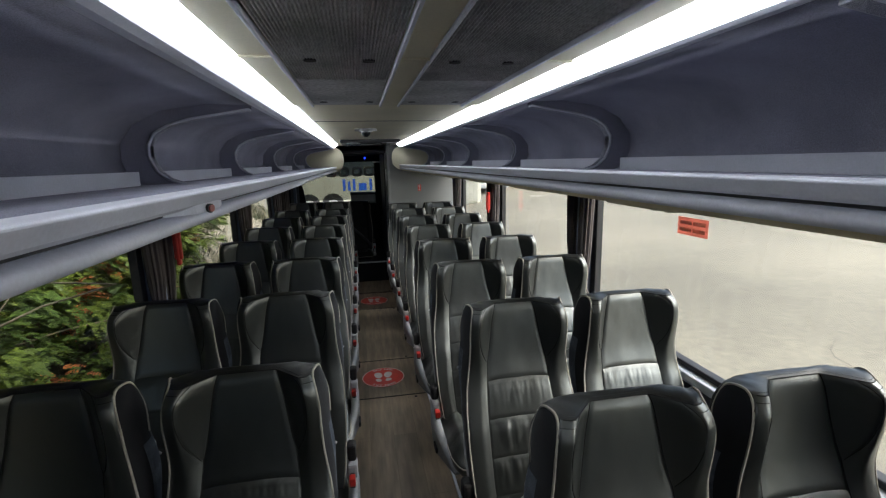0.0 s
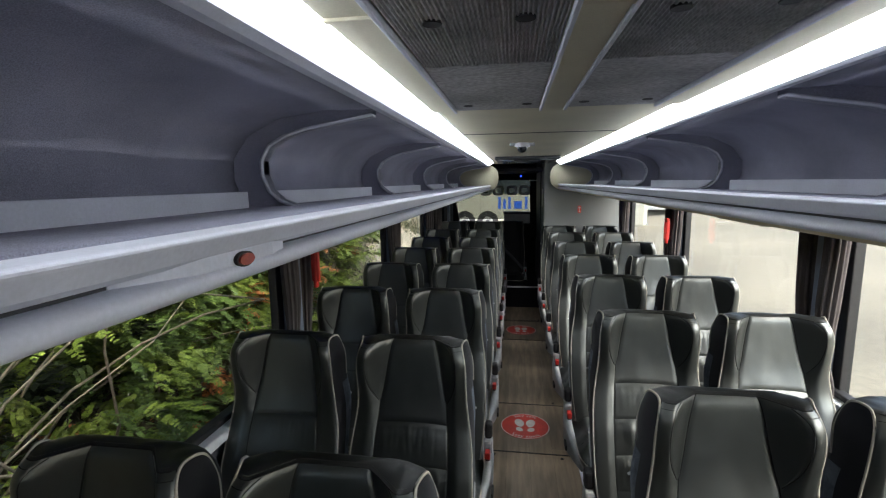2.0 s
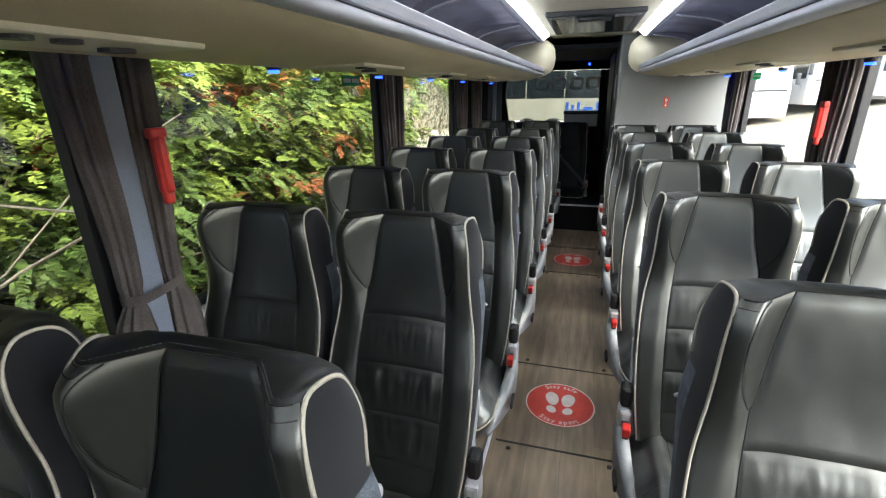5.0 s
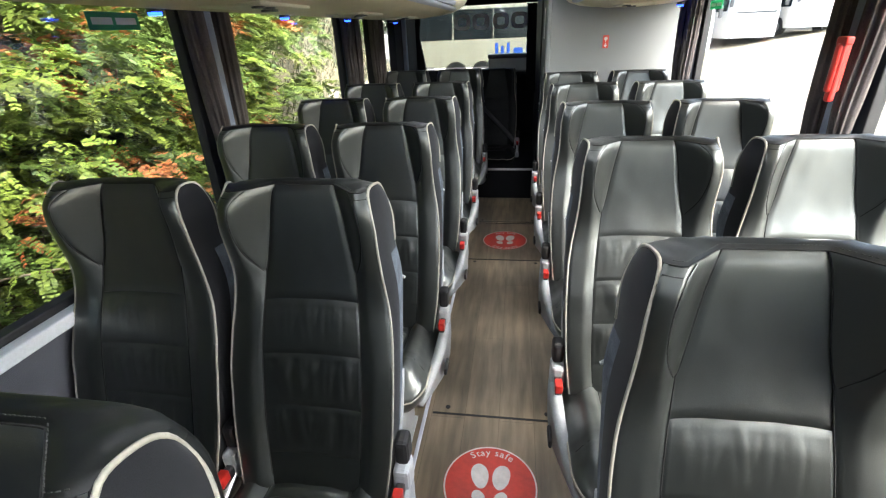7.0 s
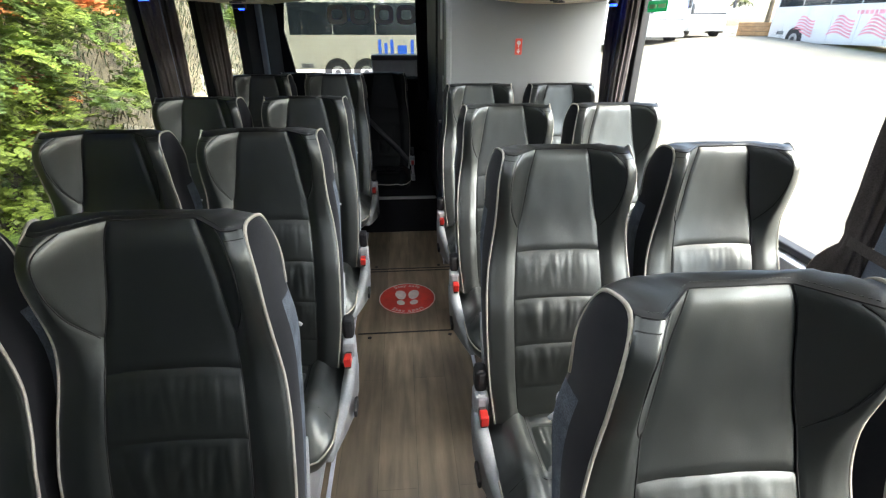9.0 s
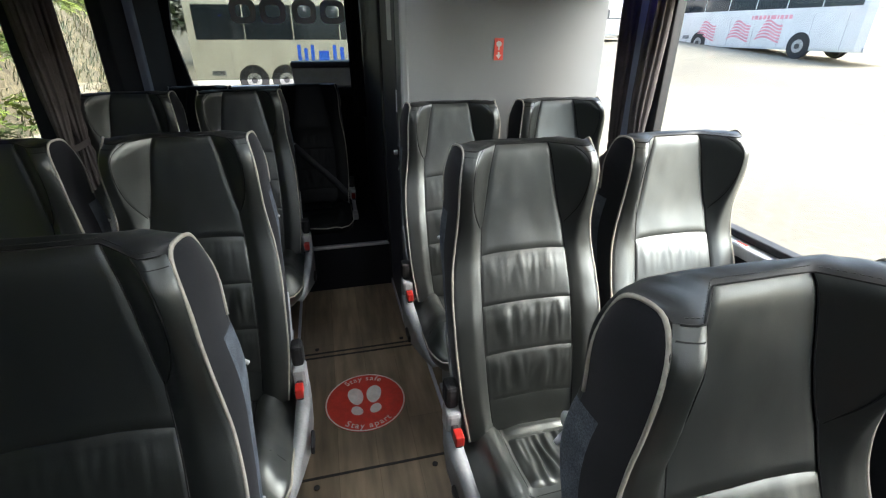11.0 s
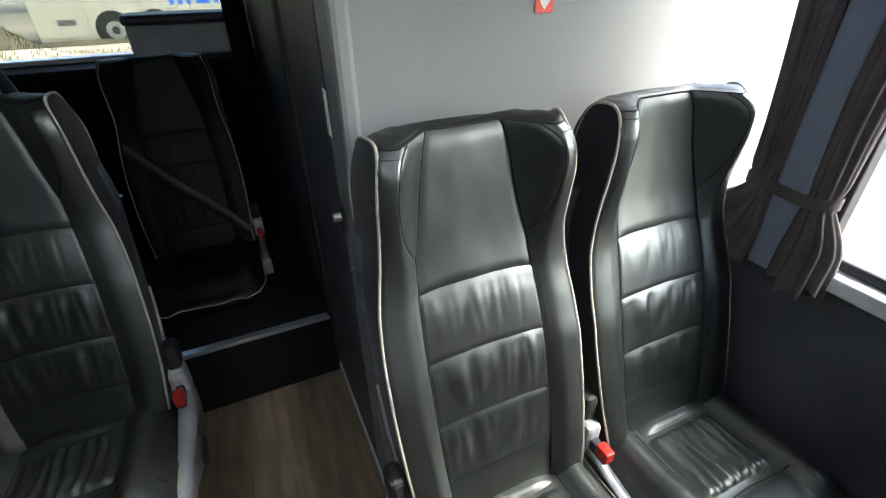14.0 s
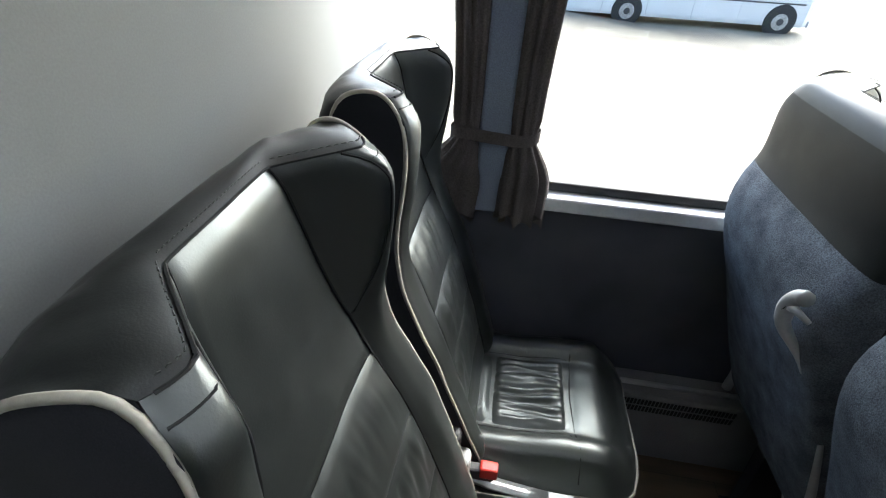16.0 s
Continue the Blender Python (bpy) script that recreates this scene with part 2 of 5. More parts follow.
def film_material(name, color):
    """Printed film on glass, through which daylight glows."""
    m = material(name, color, 0.5, grain=0.05, scale=90, stain=0.08)
    n, l = m.node_tree.nodes, m.node_tree.links
    tr, mx = n.new("ShaderNodeBsdfTranslucent"), n.new("ShaderNodeMixShader")
    tr.inputs[0].default_value = (*color, 1)
    mx.inputs[0].default_value = 0.6
    l.new(n["Principled BSDF"].outputs[0], mx.inputs[1])
    l.new(tr.outputs[0], mx.inputs[2])
    l.new(mx.outputs[0], n["Material Output"].inputs[0])
    return m


RED_FILM = film_material("red_glass_film", (0.60, 0.30, 0.25))
GREEN_FILM = film_material("green_glass_film", (0.05, 0.30, 0.16))
PAPER_FILM = film_material("white_glass_film", (0.75, 0.75, 0.73))


# ---- building helpers ----
def smooth(a, b, t):
    t = min(max((t - a) / (b - a), 0.0), 1.0)
    return t * t * (3 - 2 * t)


def mesh_of(name, bm, mat, shade=True):
    me = bpy.data.meshes.new(name)
    bmesh.ops.recalc_face_normals(bm, faces=bm.faces)
    bm.to_mesh(me)
    bm.free()
    for m in (mat if isinstance(mat, (list, tuple)) else [mat]):
        me.materials.append(m)
    if shade:
        me.polygons.foreach_set("use_smooth", [True] * len(me.polygons))
    return me


def thing(name, label, category, group="", kind="", at=None):
    ob = new(name)
    ob.empty_display_size = 0.05
    if at is not None:
        ob.matrix_basis = at
    return tagged(ob, label, category, group, kind)


def part(name, bm, mat, parent=None, label="", shade=False, at=None):
    ob = new(name, mesh_of(name, bm, mat, shade))
    ob.parent = parent
    if at is not None:
        ob.matrix_basis = at
    return tagged(ob, label)


def like(ob, parent, at):
    """Another object on the same mesh, under parent."""
    o = new(ob.name.split(".")[0], ob.data)
    o.parent = parent
    o.matrix_basis = at
    return o


def alone(name, bm, mat, label, category, group="", kind="", shade=False):
    return tagged(new(name, mesh_of(name, bm, mat, shade)), label, category, group, kind)


def box(bm, lo, hi, bevel=0.0, seg=2):
    vs = [bm.verts.new((x, y, z)) for x in (lo[0], hi[0]) for y in (lo[1], hi[1]) for z in (lo[2], hi[2])]
    fs = [bm.faces.new([vs[i] for i in f]) for f in ((0, 1, 3, 2), (4, 6, 7, 5), (0, 4, 5, 1), (2, 3, 7, 6), (0, 2, 6, 4), (1, 5, 7, 3))]
    if bevel:
        es = list({e for f in fs for e in f.edges})
        bmesh.ops.bevel(bm, geom=es, offset=bevel, segments=seg, affect="EDGES", profile=0.5)
    return bm


def boxed(lo, hi, bevel=0.0, seg=2):
    return box(bmesh.new(), lo, hi, bevel, seg)


def grid(bm, rows, closed=False):
    """Quads between rows of points."""
    vs = [[bm.verts.new(p) for p in r] for r in rows]
    for a, b in zip(vs, vs[1:]):
        n = len(a)
        for i in range(n if closed else n - 1):
            j = (i + 1) % n
            try:
                bm.faces.new((a[i], a[j], b[j], b[i]))
            except ValueError:
                pass
    return vs


def loft(rows, caps=True):
    """A closed tube through rings of points."""
    bm = bmesh.new()
    vs = grid(bm, rows, True)
    if caps:
        bm.faces.new(vs[0])
        bm.faces.new(vs[-1])
    return bm


def tube(bm, pts, r, n=8, caps=True):
    pts = [Vector(p) for p in pts]
    rows = []
    side = None
    for i, p in enumerate(pts):
        d = (pts[min(i + 1, len(pts) - 1)] - pts[max(i - 1, 0)]).normalized()
        if side is None:
            side = d.orthogonal().normalized()
        side = (side - d * side.dot(d)).normalized()
        up = d.cross(side)
        rr = r(i / (len(pts) - 1)) if callable(r) else r
        rows.append([p + (side * math.cos(k * math.tau / n) + up * math.sin(k * math.tau / n)) * rr for k in range(n)])
    vs = grid(bm, rows, True)
    if caps:
        bm.faces.new(vs[0])
        bm.faces.new(vs[-1])
    return bm


def extrude_y(profile, y0, y1, closed=True):
    """An (x, z) outline drawn out from y0 to y1."""
    bm = bmesh.new()
    a = [bm.verts.new((x, y0, z)) for x, z in profile]
    b = [bm.verts.new((x, y1, z)) for x, z in profile]
    n = len(profile)
    for i in range(n if closed else n - 1):
        j = (i + 1) % n
        bm.faces.new((a[i], a[j], b[j], b[i]))
    if closed:
        bm.faces.new(a)
        bm.faces.new(b)
    return bm


def sheet_y(profile, y0, y1, thick, steps=1):
    """An open (x, z) line drawn out along y, with thickness."""
    bm = bmesh.new()
    pts = [Vector((x, 0, z)) for x, z in profile]
    off = []
    for i, p in enumerate(pts):
        d = (pts[min(i + 1, len(pts) - 1)] - pts[max(i - 1, 0)]).normalized()
        off.append(p + Vector((-d.z, 0, d.x)) * thick)
    ring = pts + off[::-1]
    rows = [[Vector((p.x, y0 + (y1 - y0) * k / steps, p.z)) for p in ring] for k in range(steps + 1)]
    vs = grid(bm, rows, True)
    bm.faces.new(vs[0])
    bm.faces.new(vs[-1])
    return bm


def disc(bm, c, r, axis, depth, n=24, squash=1.0):
    """A short cylinder of radius r about c along axis ('x', 'y' or 'z')."""
    k = "xyz".index(axis)
    u, v = [i for i in range(3) if i != k]
    rows = []
    for s in (-0.5, 0.5):
        ring = []
        for a in range(n):
            p = [0, 0, 0]
            p[k] = c[k] + s * depth
            p[u] = c[u] + r * math.cos(a * math.tau / n)
            p[v] = c[v] + r * squash * math.sin(a * math.tau / n)
            ring.append(p)
        rows.append(ring)
    vs = grid(bm, rows, True)
    bm.faces.new(vs[0])
    bm.faces.new(vs[1])
    return bm


def text_mesh(name, words, size, mat, parent, at, label=""):
    cu = bpy.data.curves.new(name, "FONT")
    cu.body, cu.size, cu.extrude, cu.align_x, cu.align_y = words, size, 0.0004, "CENTER", "CENTER"
    tmp = new(name + "_curve", cu)
    me = bpy.data.meshes.new_from_object(tmp.evaluated_get(bpy.context.evaluated_depsgraph_get()))
    bpy.data.objects.remove(tmp)
    bpy.data.curves.remove(cu)
    me.name = name
    me.materials.clear()
    me.materials.append(mat)
    ob = new(name, me)
    ob.parent = parent
    ob.matrix_basis = at
    return tagged(ob, label)


# ---- the coach's shell ----
Y0, Y1 = -3.2, 8.75            # front and rear ends of the saloon
WALL, SILL, HEAD = 1.20, 0.905, 1.70
STEP_Y, STEP_Z = 7.19, 0.30
PILLARS = {-1: (-2.6, -0.98, 0.78, 2.67, 4.50, 6.20, 8.0), 1: (-2.6, -0.95, 0.83, 2.72, 4.54, 6.235, 8.0)}
TOILET_X, TOILET_Y = 0.252, 6.575

alone("floor_underbody", boxed((-WALL - 0.06, Y0 - 0.05, -1.0), (WALL + 0.06, Y1, -0.061), 0.03), CARPET, "plain underside of the coach", "coach", kind="structure")
floor = alone("floor", boxed((-WALL, Y0, -0.06), (WALL, STEP_Y, 0.0)), FLOOR_WOOD, "worn grey-brown wood-effect vinyl coach floor", "floor", kind="structure")
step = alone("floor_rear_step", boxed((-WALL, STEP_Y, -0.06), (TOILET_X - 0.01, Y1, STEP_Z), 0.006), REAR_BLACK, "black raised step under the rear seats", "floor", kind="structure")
alone("trim_step_nosing", boxed((-WALL, STEP_Y - 0.008, STEP_Z - 0.012), (TOILET_X - 0.012, STEP_Y + 0.022, STEP_Z + 0.005), 0.003), METAL, "bright metal nosing on the rear step", "trim", kind="structure")
for y in (-0.9, 1.15, 2.0, 3.53, 4.22, 5.78, 6.50, 6.535):
    alone("trim_floor_joint", boxed((-0.30, y - 0.005, -0.001), (0.30, y + 0.005, 0.0025)), BLACK_RUBBER, "dark joint strip across the aisle floor", "trim", kind="structure")
for sx in (-1, 1):
    alone("trim_floor_edge", boxed((sx * 0.32 - 0.018 , Y0 + 0.05, 0.0), (sx * 0.32 - 0.002, STEP_Y - 0.01 if sx < 0 else 6.55, 0.010), 0.003), ALU, "aluminium seat rail along the aisle floor", "trim", kind="structure")
bolt = None
for y in (3.49, 4.26, 5.74, 6.57):
    for x in (-0.235, 0.21):
        b = bmesh.new()
        disc(b, (0, 0, 0.0015), 0.011, "z", 0.003, 12)
        alone("floor_bolt", b, BLACK_RUBBER, "dark round bolt in the aisle floor", "bolt", "floor bolts").location = (x, y, 0)

HEATER = material("grey_heater_casing", (0.24, 0.245, 0.25), 0.5, grain=0.1, scale=200, bump=0.1, stain=0.15, stain_scale=6)
for sx, side in ((-1, "left"), (1, "right")):
    a, b = sorted((sx * WALL, sx * (WALL + 0.06)))
    alone("wall_" + side + "_lower", boxed((a, Y0, -0.06), (b, Y1, SILL)), CARPET, "dark carpeted side wall below the windows", "wall", kind="structure")
    alone("wall_" + side + "_upper", boxed((a, Y0, HEAD + 0.02), (b, Y1, 2.1)), BEIGE, "beige side wall above the windows", "wall", kind="structure")
    a, b = sorted((sx * (WALL - 0.045), sx * (WALL - 0.0)))
    alone("window_sill_" + side, boxed((a, Y0, SILL - 0.035), (b, Y1, SILL + 0.004), 0.006), LEDGE, "pale window ledge along the side wall", "sill", kind="structure")
    a, b = sorted((sx * (WALL - 0.012), sx * (WALL + 0.03)))
    alone("trim_seal_" + side, boxed((a, Y0, SILL + 0.005), (b, Y1, SILL + 0.03), 0.005), BLACK_RUBBER, "black rubber seal under the window glass", "trim", kind="structure")
    a, b = sorted((sx * (WALL - 0.10), sx * WALL))
    heater = thing("heater_duct", "dark convector duct with a slotted grille along the wall foot", "heater", kind="structure")
    part("casing", boxed((a, Y0, 0.02), (b, STEP_Y if sx < 0 else TOILET_Y, 0.325), 0.012), HEATER, heater)
    if sx > 0:
        slot = None
        for k in range(34):
            y = 5.44 + k * 0.0105
            for r in (0, 1):
                bm = boxed((-0.011, -0.0035, -0.001), (0.011, 0.0035, 0.001)) if slot is None else None
                if slot is None:
                    slot = part("slot", bm, BLACK_RUBBER, heater)
                    slot.matrix_basis = pose(WALL - 0.1005, y, 0.292 - r * 0.030, 0, 90, 0)
                else:
                    like(slot, heater, pose(WALL - 0.1005, y, 0.292 - r * 0.030, 0, 90, 0))
        tube_b = tube(bmesh.new(), [(WALL - 0.10, Y0 + 0.1, 0.375), (WALL - 0.10, TOILET_Y - 0.02, 0.375)], 0.008)
        part("rail", tube_b, METAL, heater, "thin metal rail above the grille")
    for i, (p, q) in enumerate(zip(PILLARS[sx], PILLARS[sx][1:])):
        if sx > 0 and p > 6.5:
            continue
        w = thing("window_%s_%d" % (side, i + 1), "large clear coach side window with a black frame", "window", "side windows", "structure")
        g = part("pane", boxed((sx * (WALL + 0.035) - 0.003, p + 0.04, SILL + 0.01), (sx * (WALL + 0.035) + 0.003, q - 0.04, HEAD + 0.03)), GLASS, w)
        g.visible_shadow = False
        for yy in (p + 0.035, q - 0.035):
            part("window_frame", boxed((min(sx * (WALL + 0.01), sx * (WALL + 0.05)), yy - 0.05, SILL), (max(sx * (WALL + 0.01), sx * (WALL + 0.05)), yy + 0.05, HEAD + 0.02), 0.004), BLACK_RUBBER, w)
    for i, p in enumerate(PILLARS[sx]):
        a, b = sorted((sx * (WALL - 0.058), sx * (WALL + 0.055)))
        alone("trim_pillar_%s_%d" % (side, i + 1), boxed((a, p - 0.035, SILL - 0.05), (b, p + 0.035, HEAD + 0.03), 0.008), PILLAR_BLUE, "blue-grey cloth-covered window pillar", "pillar", kind="structure")

alone("ceiling", boxed((-0.36, 2.12, 2.03), (0.36, TOILET_Y + 0.05, 2.06)), BEIGE, "smooth beige coach ceiling", "ceiling", kind="structure")
alone("ceiling_front", boxed((-0.36, Y0, 2.045), (0.36, 2.12, 2.06)), BEIGE, "beige ceiling behind the dark panels", "ceiling", kind="structure")
alone("ceiling_roof", boxed((-WALL - 0.06, Y0, 2.10), (WALL + 0.06, Y1, 2.14)), BEIGE, "coach roof", "roof", kind="structure")
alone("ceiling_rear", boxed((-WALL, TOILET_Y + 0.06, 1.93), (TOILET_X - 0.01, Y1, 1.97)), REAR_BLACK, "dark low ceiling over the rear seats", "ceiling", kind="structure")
alone("trim_ceiling_middle", boxed((-0.035, Y0, 2.022), (0.035, 2.118, 2.046), 0.004), BEIGE, "beige strip between the dark ceiling panels", "trim", kind="structure")
for sx in (-1, 1):
    a, b = sorted((sx * 0.30, sx * 0.372))
    alone("trim_ceiling_side", boxed((a, Y0, 2.022), (b, 2.118, 2.046), 0.004), BEIGE, "beige strip beside the dark ceiling panel", "trim", kind="structure")
    for x in (0.036, 0.298):
        alone("trim_ceiling_edge", boxed((sx * x - 0.004, Y0, 2.016), (sx * x + 0.004, 2.118, 2.03), 0.002), ALU, "thin metal edge of the dark ceiling panel", "trim", kind="structure")
for y in (0.15, 1.25):
    for x0, x1 in ((-0.37, -0.30), (-0.034, 0.034), (0.30, 0.37)):
        alone("trim_ceiling_joint", boxed((x0, y - 0.006, 2.017), (x1, y + 0.006, 2.03), 0.002), BEIGE, "joint cover in the beige ceiling strip", "trim", kind="structure")
alone("trim_ceiling_seam", boxed((-0.36, 2.90, 2.0275), (0.36, 2.906, 2.031)), DARK_PLASTIC, "thin dark seam across the ceiling", "trim", kind="structure")


def ceiling_panel(sx):
    t = thing("ceiling_panel", "worn dark-grey ribbed ceiling hatch panel with recessed screws", "ceiling panel", "ribbed ceiling panels", "structure")
    x0, x1 = 0.042, 0.292
    rows = []
    n = 38
    prof = []
    for i in range(n * 4 + 1):
        x = x0 + (x1 - x0) * i / (n * 4)
        prof.append((x, 2.029 - (0.0045 if i % 4 in (1, 2) else 0.0)))
    bm = bmesh.new()
    for y0, y1 in ((Y0, 0.35), (0.37, 1.55)):
        grid(bm, [[(sx * x, y, z) for x, z in prof] for y in (y0, y1)])
    part("ribbed_panel", bm, PANEL_DARK, t)
    part("flat_end", boxed((min(sx * x0, sx * x1), 1.55, 2.024), (max(sx * x0, sx * x1), 2.11, 2.04), 0.003), PANEL_DARK, t)
    for x, y in ((0.1, 1.30), (0.23, 1.30), (0.08, 2.02), (0.25, 2.02), (0.1, 0.1), (0.23, 0.1)):
        b = disc(bmesh.new(), (sx * x, y, 2.0245), 0.014, "z", 0.004, 14)
        part("screw_recess", b, BLACK_RUBBER, t)


ceiling_panel(-1)
ceiling_panel(1)

hatch = thing("roof_hatch", "dark roof escape hatch with a smoked pane", "roof hatch", kind="structure")
part("frame", boxed((-0.30, 5.0, 2.0), (0.30, 6.05, 2.034), 0.012), DARK_PLASTIC, hatch)
part("pane", boxed((-0.24, 5.1, 1.996), (0.24, 5.95, 2.002), 0.003), DARK_GLASS, hatch)
part("handle", boxed((-0.10, 5.06, 1.975), (0.10, 5.12, 1.997), 0.008), DARK_PLASTIC, hatch)
part("vent_light", boxed((-0.27, 5.03, 1.993), (-0.12, 5.09, 2.0), 0.003), GREY_PLASTIC, hatch)
part("vent_light", boxed((0.12, 5.03, 1.993), (0.27, 5.09, 2.0), 0.003), GREY_PLASTIC, hatch)

dome = thing("dome_camera", "small white ceiling dome camera with a dark lens", "camera")
part("base", disc(bmesh.new(), (-0.07, 3.5, 2.018), 0.045, "z", 0.024, 24), GREY_PLASTIC, dome, shade=False)
b = bmesh.new()
bmesh.ops.create_uvsphere(b, u_segments=20, v_segments=12, radius=0.03)
bmesh.ops.translate(b, verts=b.verts, vec=(-0.07, 3.5, 2.002))
part("lens", b, DARK_GLASS, dome, "dark glass dome", True)
for x in (-0.125, -0.015):
    part("wing", boxed((x - 0.02, 3.485, 2.012), (x + 0.02, 3.515, 2.03), 0.005), GREY_PLASTIC, dome)


# ---- luggage racks ----
def rack(sx):
    side = "left" if sx < 0 else "right"
    end = 6.40
    lift = 0.010 if sx > 0 else 0.0
    t = thing("luggage_rack_" + side, "long dark-lined overhead luggage rack with silver front rails", "luggage rack", kind="structure")
    t.location = (0, 0, lift)
    X = lambda pr: [(sx * x, z) for x, z in pr]
    lining = X([(0.466, 1.744), (0.78, 1.733), (0.83, 1.75), (0.855, 1.80), (0.85, 1.87), (0.80, 1.935), (0.71, 1.978), (0.58, 1.996), (0.455, 1.994)])
    part("lining", sheet_y(lining, Y0, end, -0.012 if sx < 0 else 0.012, 1), RACK_CLOTH, t, "dark cloth lining", True)
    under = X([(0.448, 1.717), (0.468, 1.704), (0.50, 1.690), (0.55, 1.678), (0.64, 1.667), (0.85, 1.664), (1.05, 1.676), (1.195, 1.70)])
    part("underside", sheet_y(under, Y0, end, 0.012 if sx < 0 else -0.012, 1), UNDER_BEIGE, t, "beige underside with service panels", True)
    soft = lambda v, e: math.copysign(abs(v) ** e, v)
    up = [(0.4110, 1.7335), (0.4035, 1.7490), (0.4025, 1.7515), (0.4028, 1.7535), (0.4045, 1.7553), (0.4080, 1.7562), (0.438, 1.7572), (0.440, 1.7545), (0.468, 1.7525), (0.468, 1.7420), (0.445, 1.7285), (0.4170, 1.7285)]
    part("upper_rail", extrude_y(X(up), Y0, end), ALU, t, "crisp-edged silver front rail")
    low = [(0.436 + 0.030 * soft(math.cos(a), 0.8), 1.709 + 0.0135 * soft(math.sin(a), 0.8)) for a in [k * math.tau / 32 for k in range(32)]]
    part("lower_rail", extrude_y(X(low), Y0, end), ALU, t, "rounded silver lower rail", True)
    a, b = sorted((sx * 0.430, sx * 0.47))
    part("groove", boxed((a, Y0, 1.705), (b, end, 1.740)), DARK_PLASTIC, t, "dark groove between the rails")
    house = X([(0.456, 1.995), (0.456, 1.981), (0.434, 1.979), (0.4205, 1.987), (0.4205, 1.998), (0.373, 2.035), (0.366, 2.05), (0.456, 2.05)])
    part("lamp_housing", extrude_y(house, Y0, end), ALU, t, "silver housing of the light strip")
    hoop = None
    for y in (-2.5, -1.45, -0.40, 0.68, 1.76, 2.79, 3.93, 5.05, 6.15):
        path = [(0.46, 1.966), (0.55, 1.951), (0.632, 1.938), (0.694, 1.921), (0.735, 1.898), (0.757, 1.863), (0.757, 1.828), (0.740, 1.787), (0.712, 1.763), (0.672, 1.748)]
        if hoop is None:
            fine = []
            for (p, q) in zip(path, path[1:]):
                for k in range(3):
                    fine.append((p[0] + (q[0] - p[0]) * k / 3, p[1] + (q[1] - p[1]) * k / 3))
            fine.append(path[-1])
            ring = sheet_y(X(fine), -0.019, 0.019, -0.006 if sx < 0 else 0.006)
            hoop = part("hoop_trim", ring, ALU, t, "light-grey edge of the rack divider", True)
            outer = [(0.46, 1.993), (0.58, 1.990), (0.68, 1.978), (0.76, 1.954), (0.81, 1.918), (0.836, 1.868), (0.838, 1.815), (0.82, 1.765), (0.775, 1.738), (0.68, 1.742)]
            bm = bmesh.new()
            outf = []
            for (p, q) in zip(outer, outer[1:]):
                for k in range(3):
                    outf.append((p[0] + (q[0] - p[0]) * k / 3, p[1] + (q[1] - p[1]) * k / 3))
            outf.append(outer[-1])
            rows = []
            for (ix, iz), (ox, oz) in zip(fine, outf):
                rows.append([(sx * ix, 0.018, iz), (sx * ix, -0.010, iz), (sx * ox, -0.016, oz), (sx * ox, 0.024, oz)])
            grid(bm, rows, True)
            web = part("divider", bm, RACK_CLOTH, t, "dark arched divider")
            hoop.location, web.location = (0, y, 0), (0, y, 0)
        else:
            like(hoop, t, pose(0, y, 0))
            like(web, t, pose(0, y, 0))
    strip = None
    for y0, y1 in ((-1.40, -0.45), (-0.34, 0.62), (0.74, 1.70), (1.82, 2.73), (2.85, 3.87), (3.99, 4.99), (5.11, 6.09)):
        a, b = sorted((sx * 0.775, sx * 0.781))
        part("back_strip", boxed((a, y0, 1.738), (b, y1, 1.786), 0.002), ALU, t, "pale strip along the back of the tray")
    # rounded beige end
    rows = []
    for k in range(9):
        f = math.sin(k / 8 * math.pi / 2)
        g = math.cos(k / 8 * math.pi / 2)
        ring = []
        for a in range(24):
            ang = a * math.tau / 24
            cx, cz = 0.76, 1.845
            rx, rz = 0.45, 0.185
            c, s = math.cos(ang), math.sin(ang)
            px = cx + rx * math.copysign(abs(c) ** 0.55, c) * (0.82 + 0.18 * g)
            pz = cz + rz * math.copysign(abs(s) ** 0.7, s) * (0.80 + 0.20 * g)
            ring.append((sx * px, end + 0.15 * f, pz))
        rows.append(ring)
    part("end_cap", loft(rows), BEIGE, t, "rounded beige end of the rack", True)
    for i, y in enumerate((-1.2, -0.4, 0.5, 1.35, 2.28, 3.2, 4.1, 5.0, 5.9)):
        pod = part("service_panel", boxed((min(sx * 0.62, sx * 0.80), y - 0.16, 1.648), (max(sx * 0.62, sx * 0.80), y + 0.16, 1.668), 0.005), BEIGE, t, "beige service panel")
        for dy in (-0.1, -0.04):
            part("reading_lamp", disc(bmesh.new(), (sx * 0.66, y + dy, 1.646), 0.018, "z", 0.006, 16), DARK_PLASTIC, pod, "small dark reading lamp")
        part("air_vent", disc(bmesh.new(), (sx * 0.72, y + 0.08, 1.646), 0.026, "z", 0.008, 18), DARK_PLASTIC, pod, "round dark air nozzle")
    return t


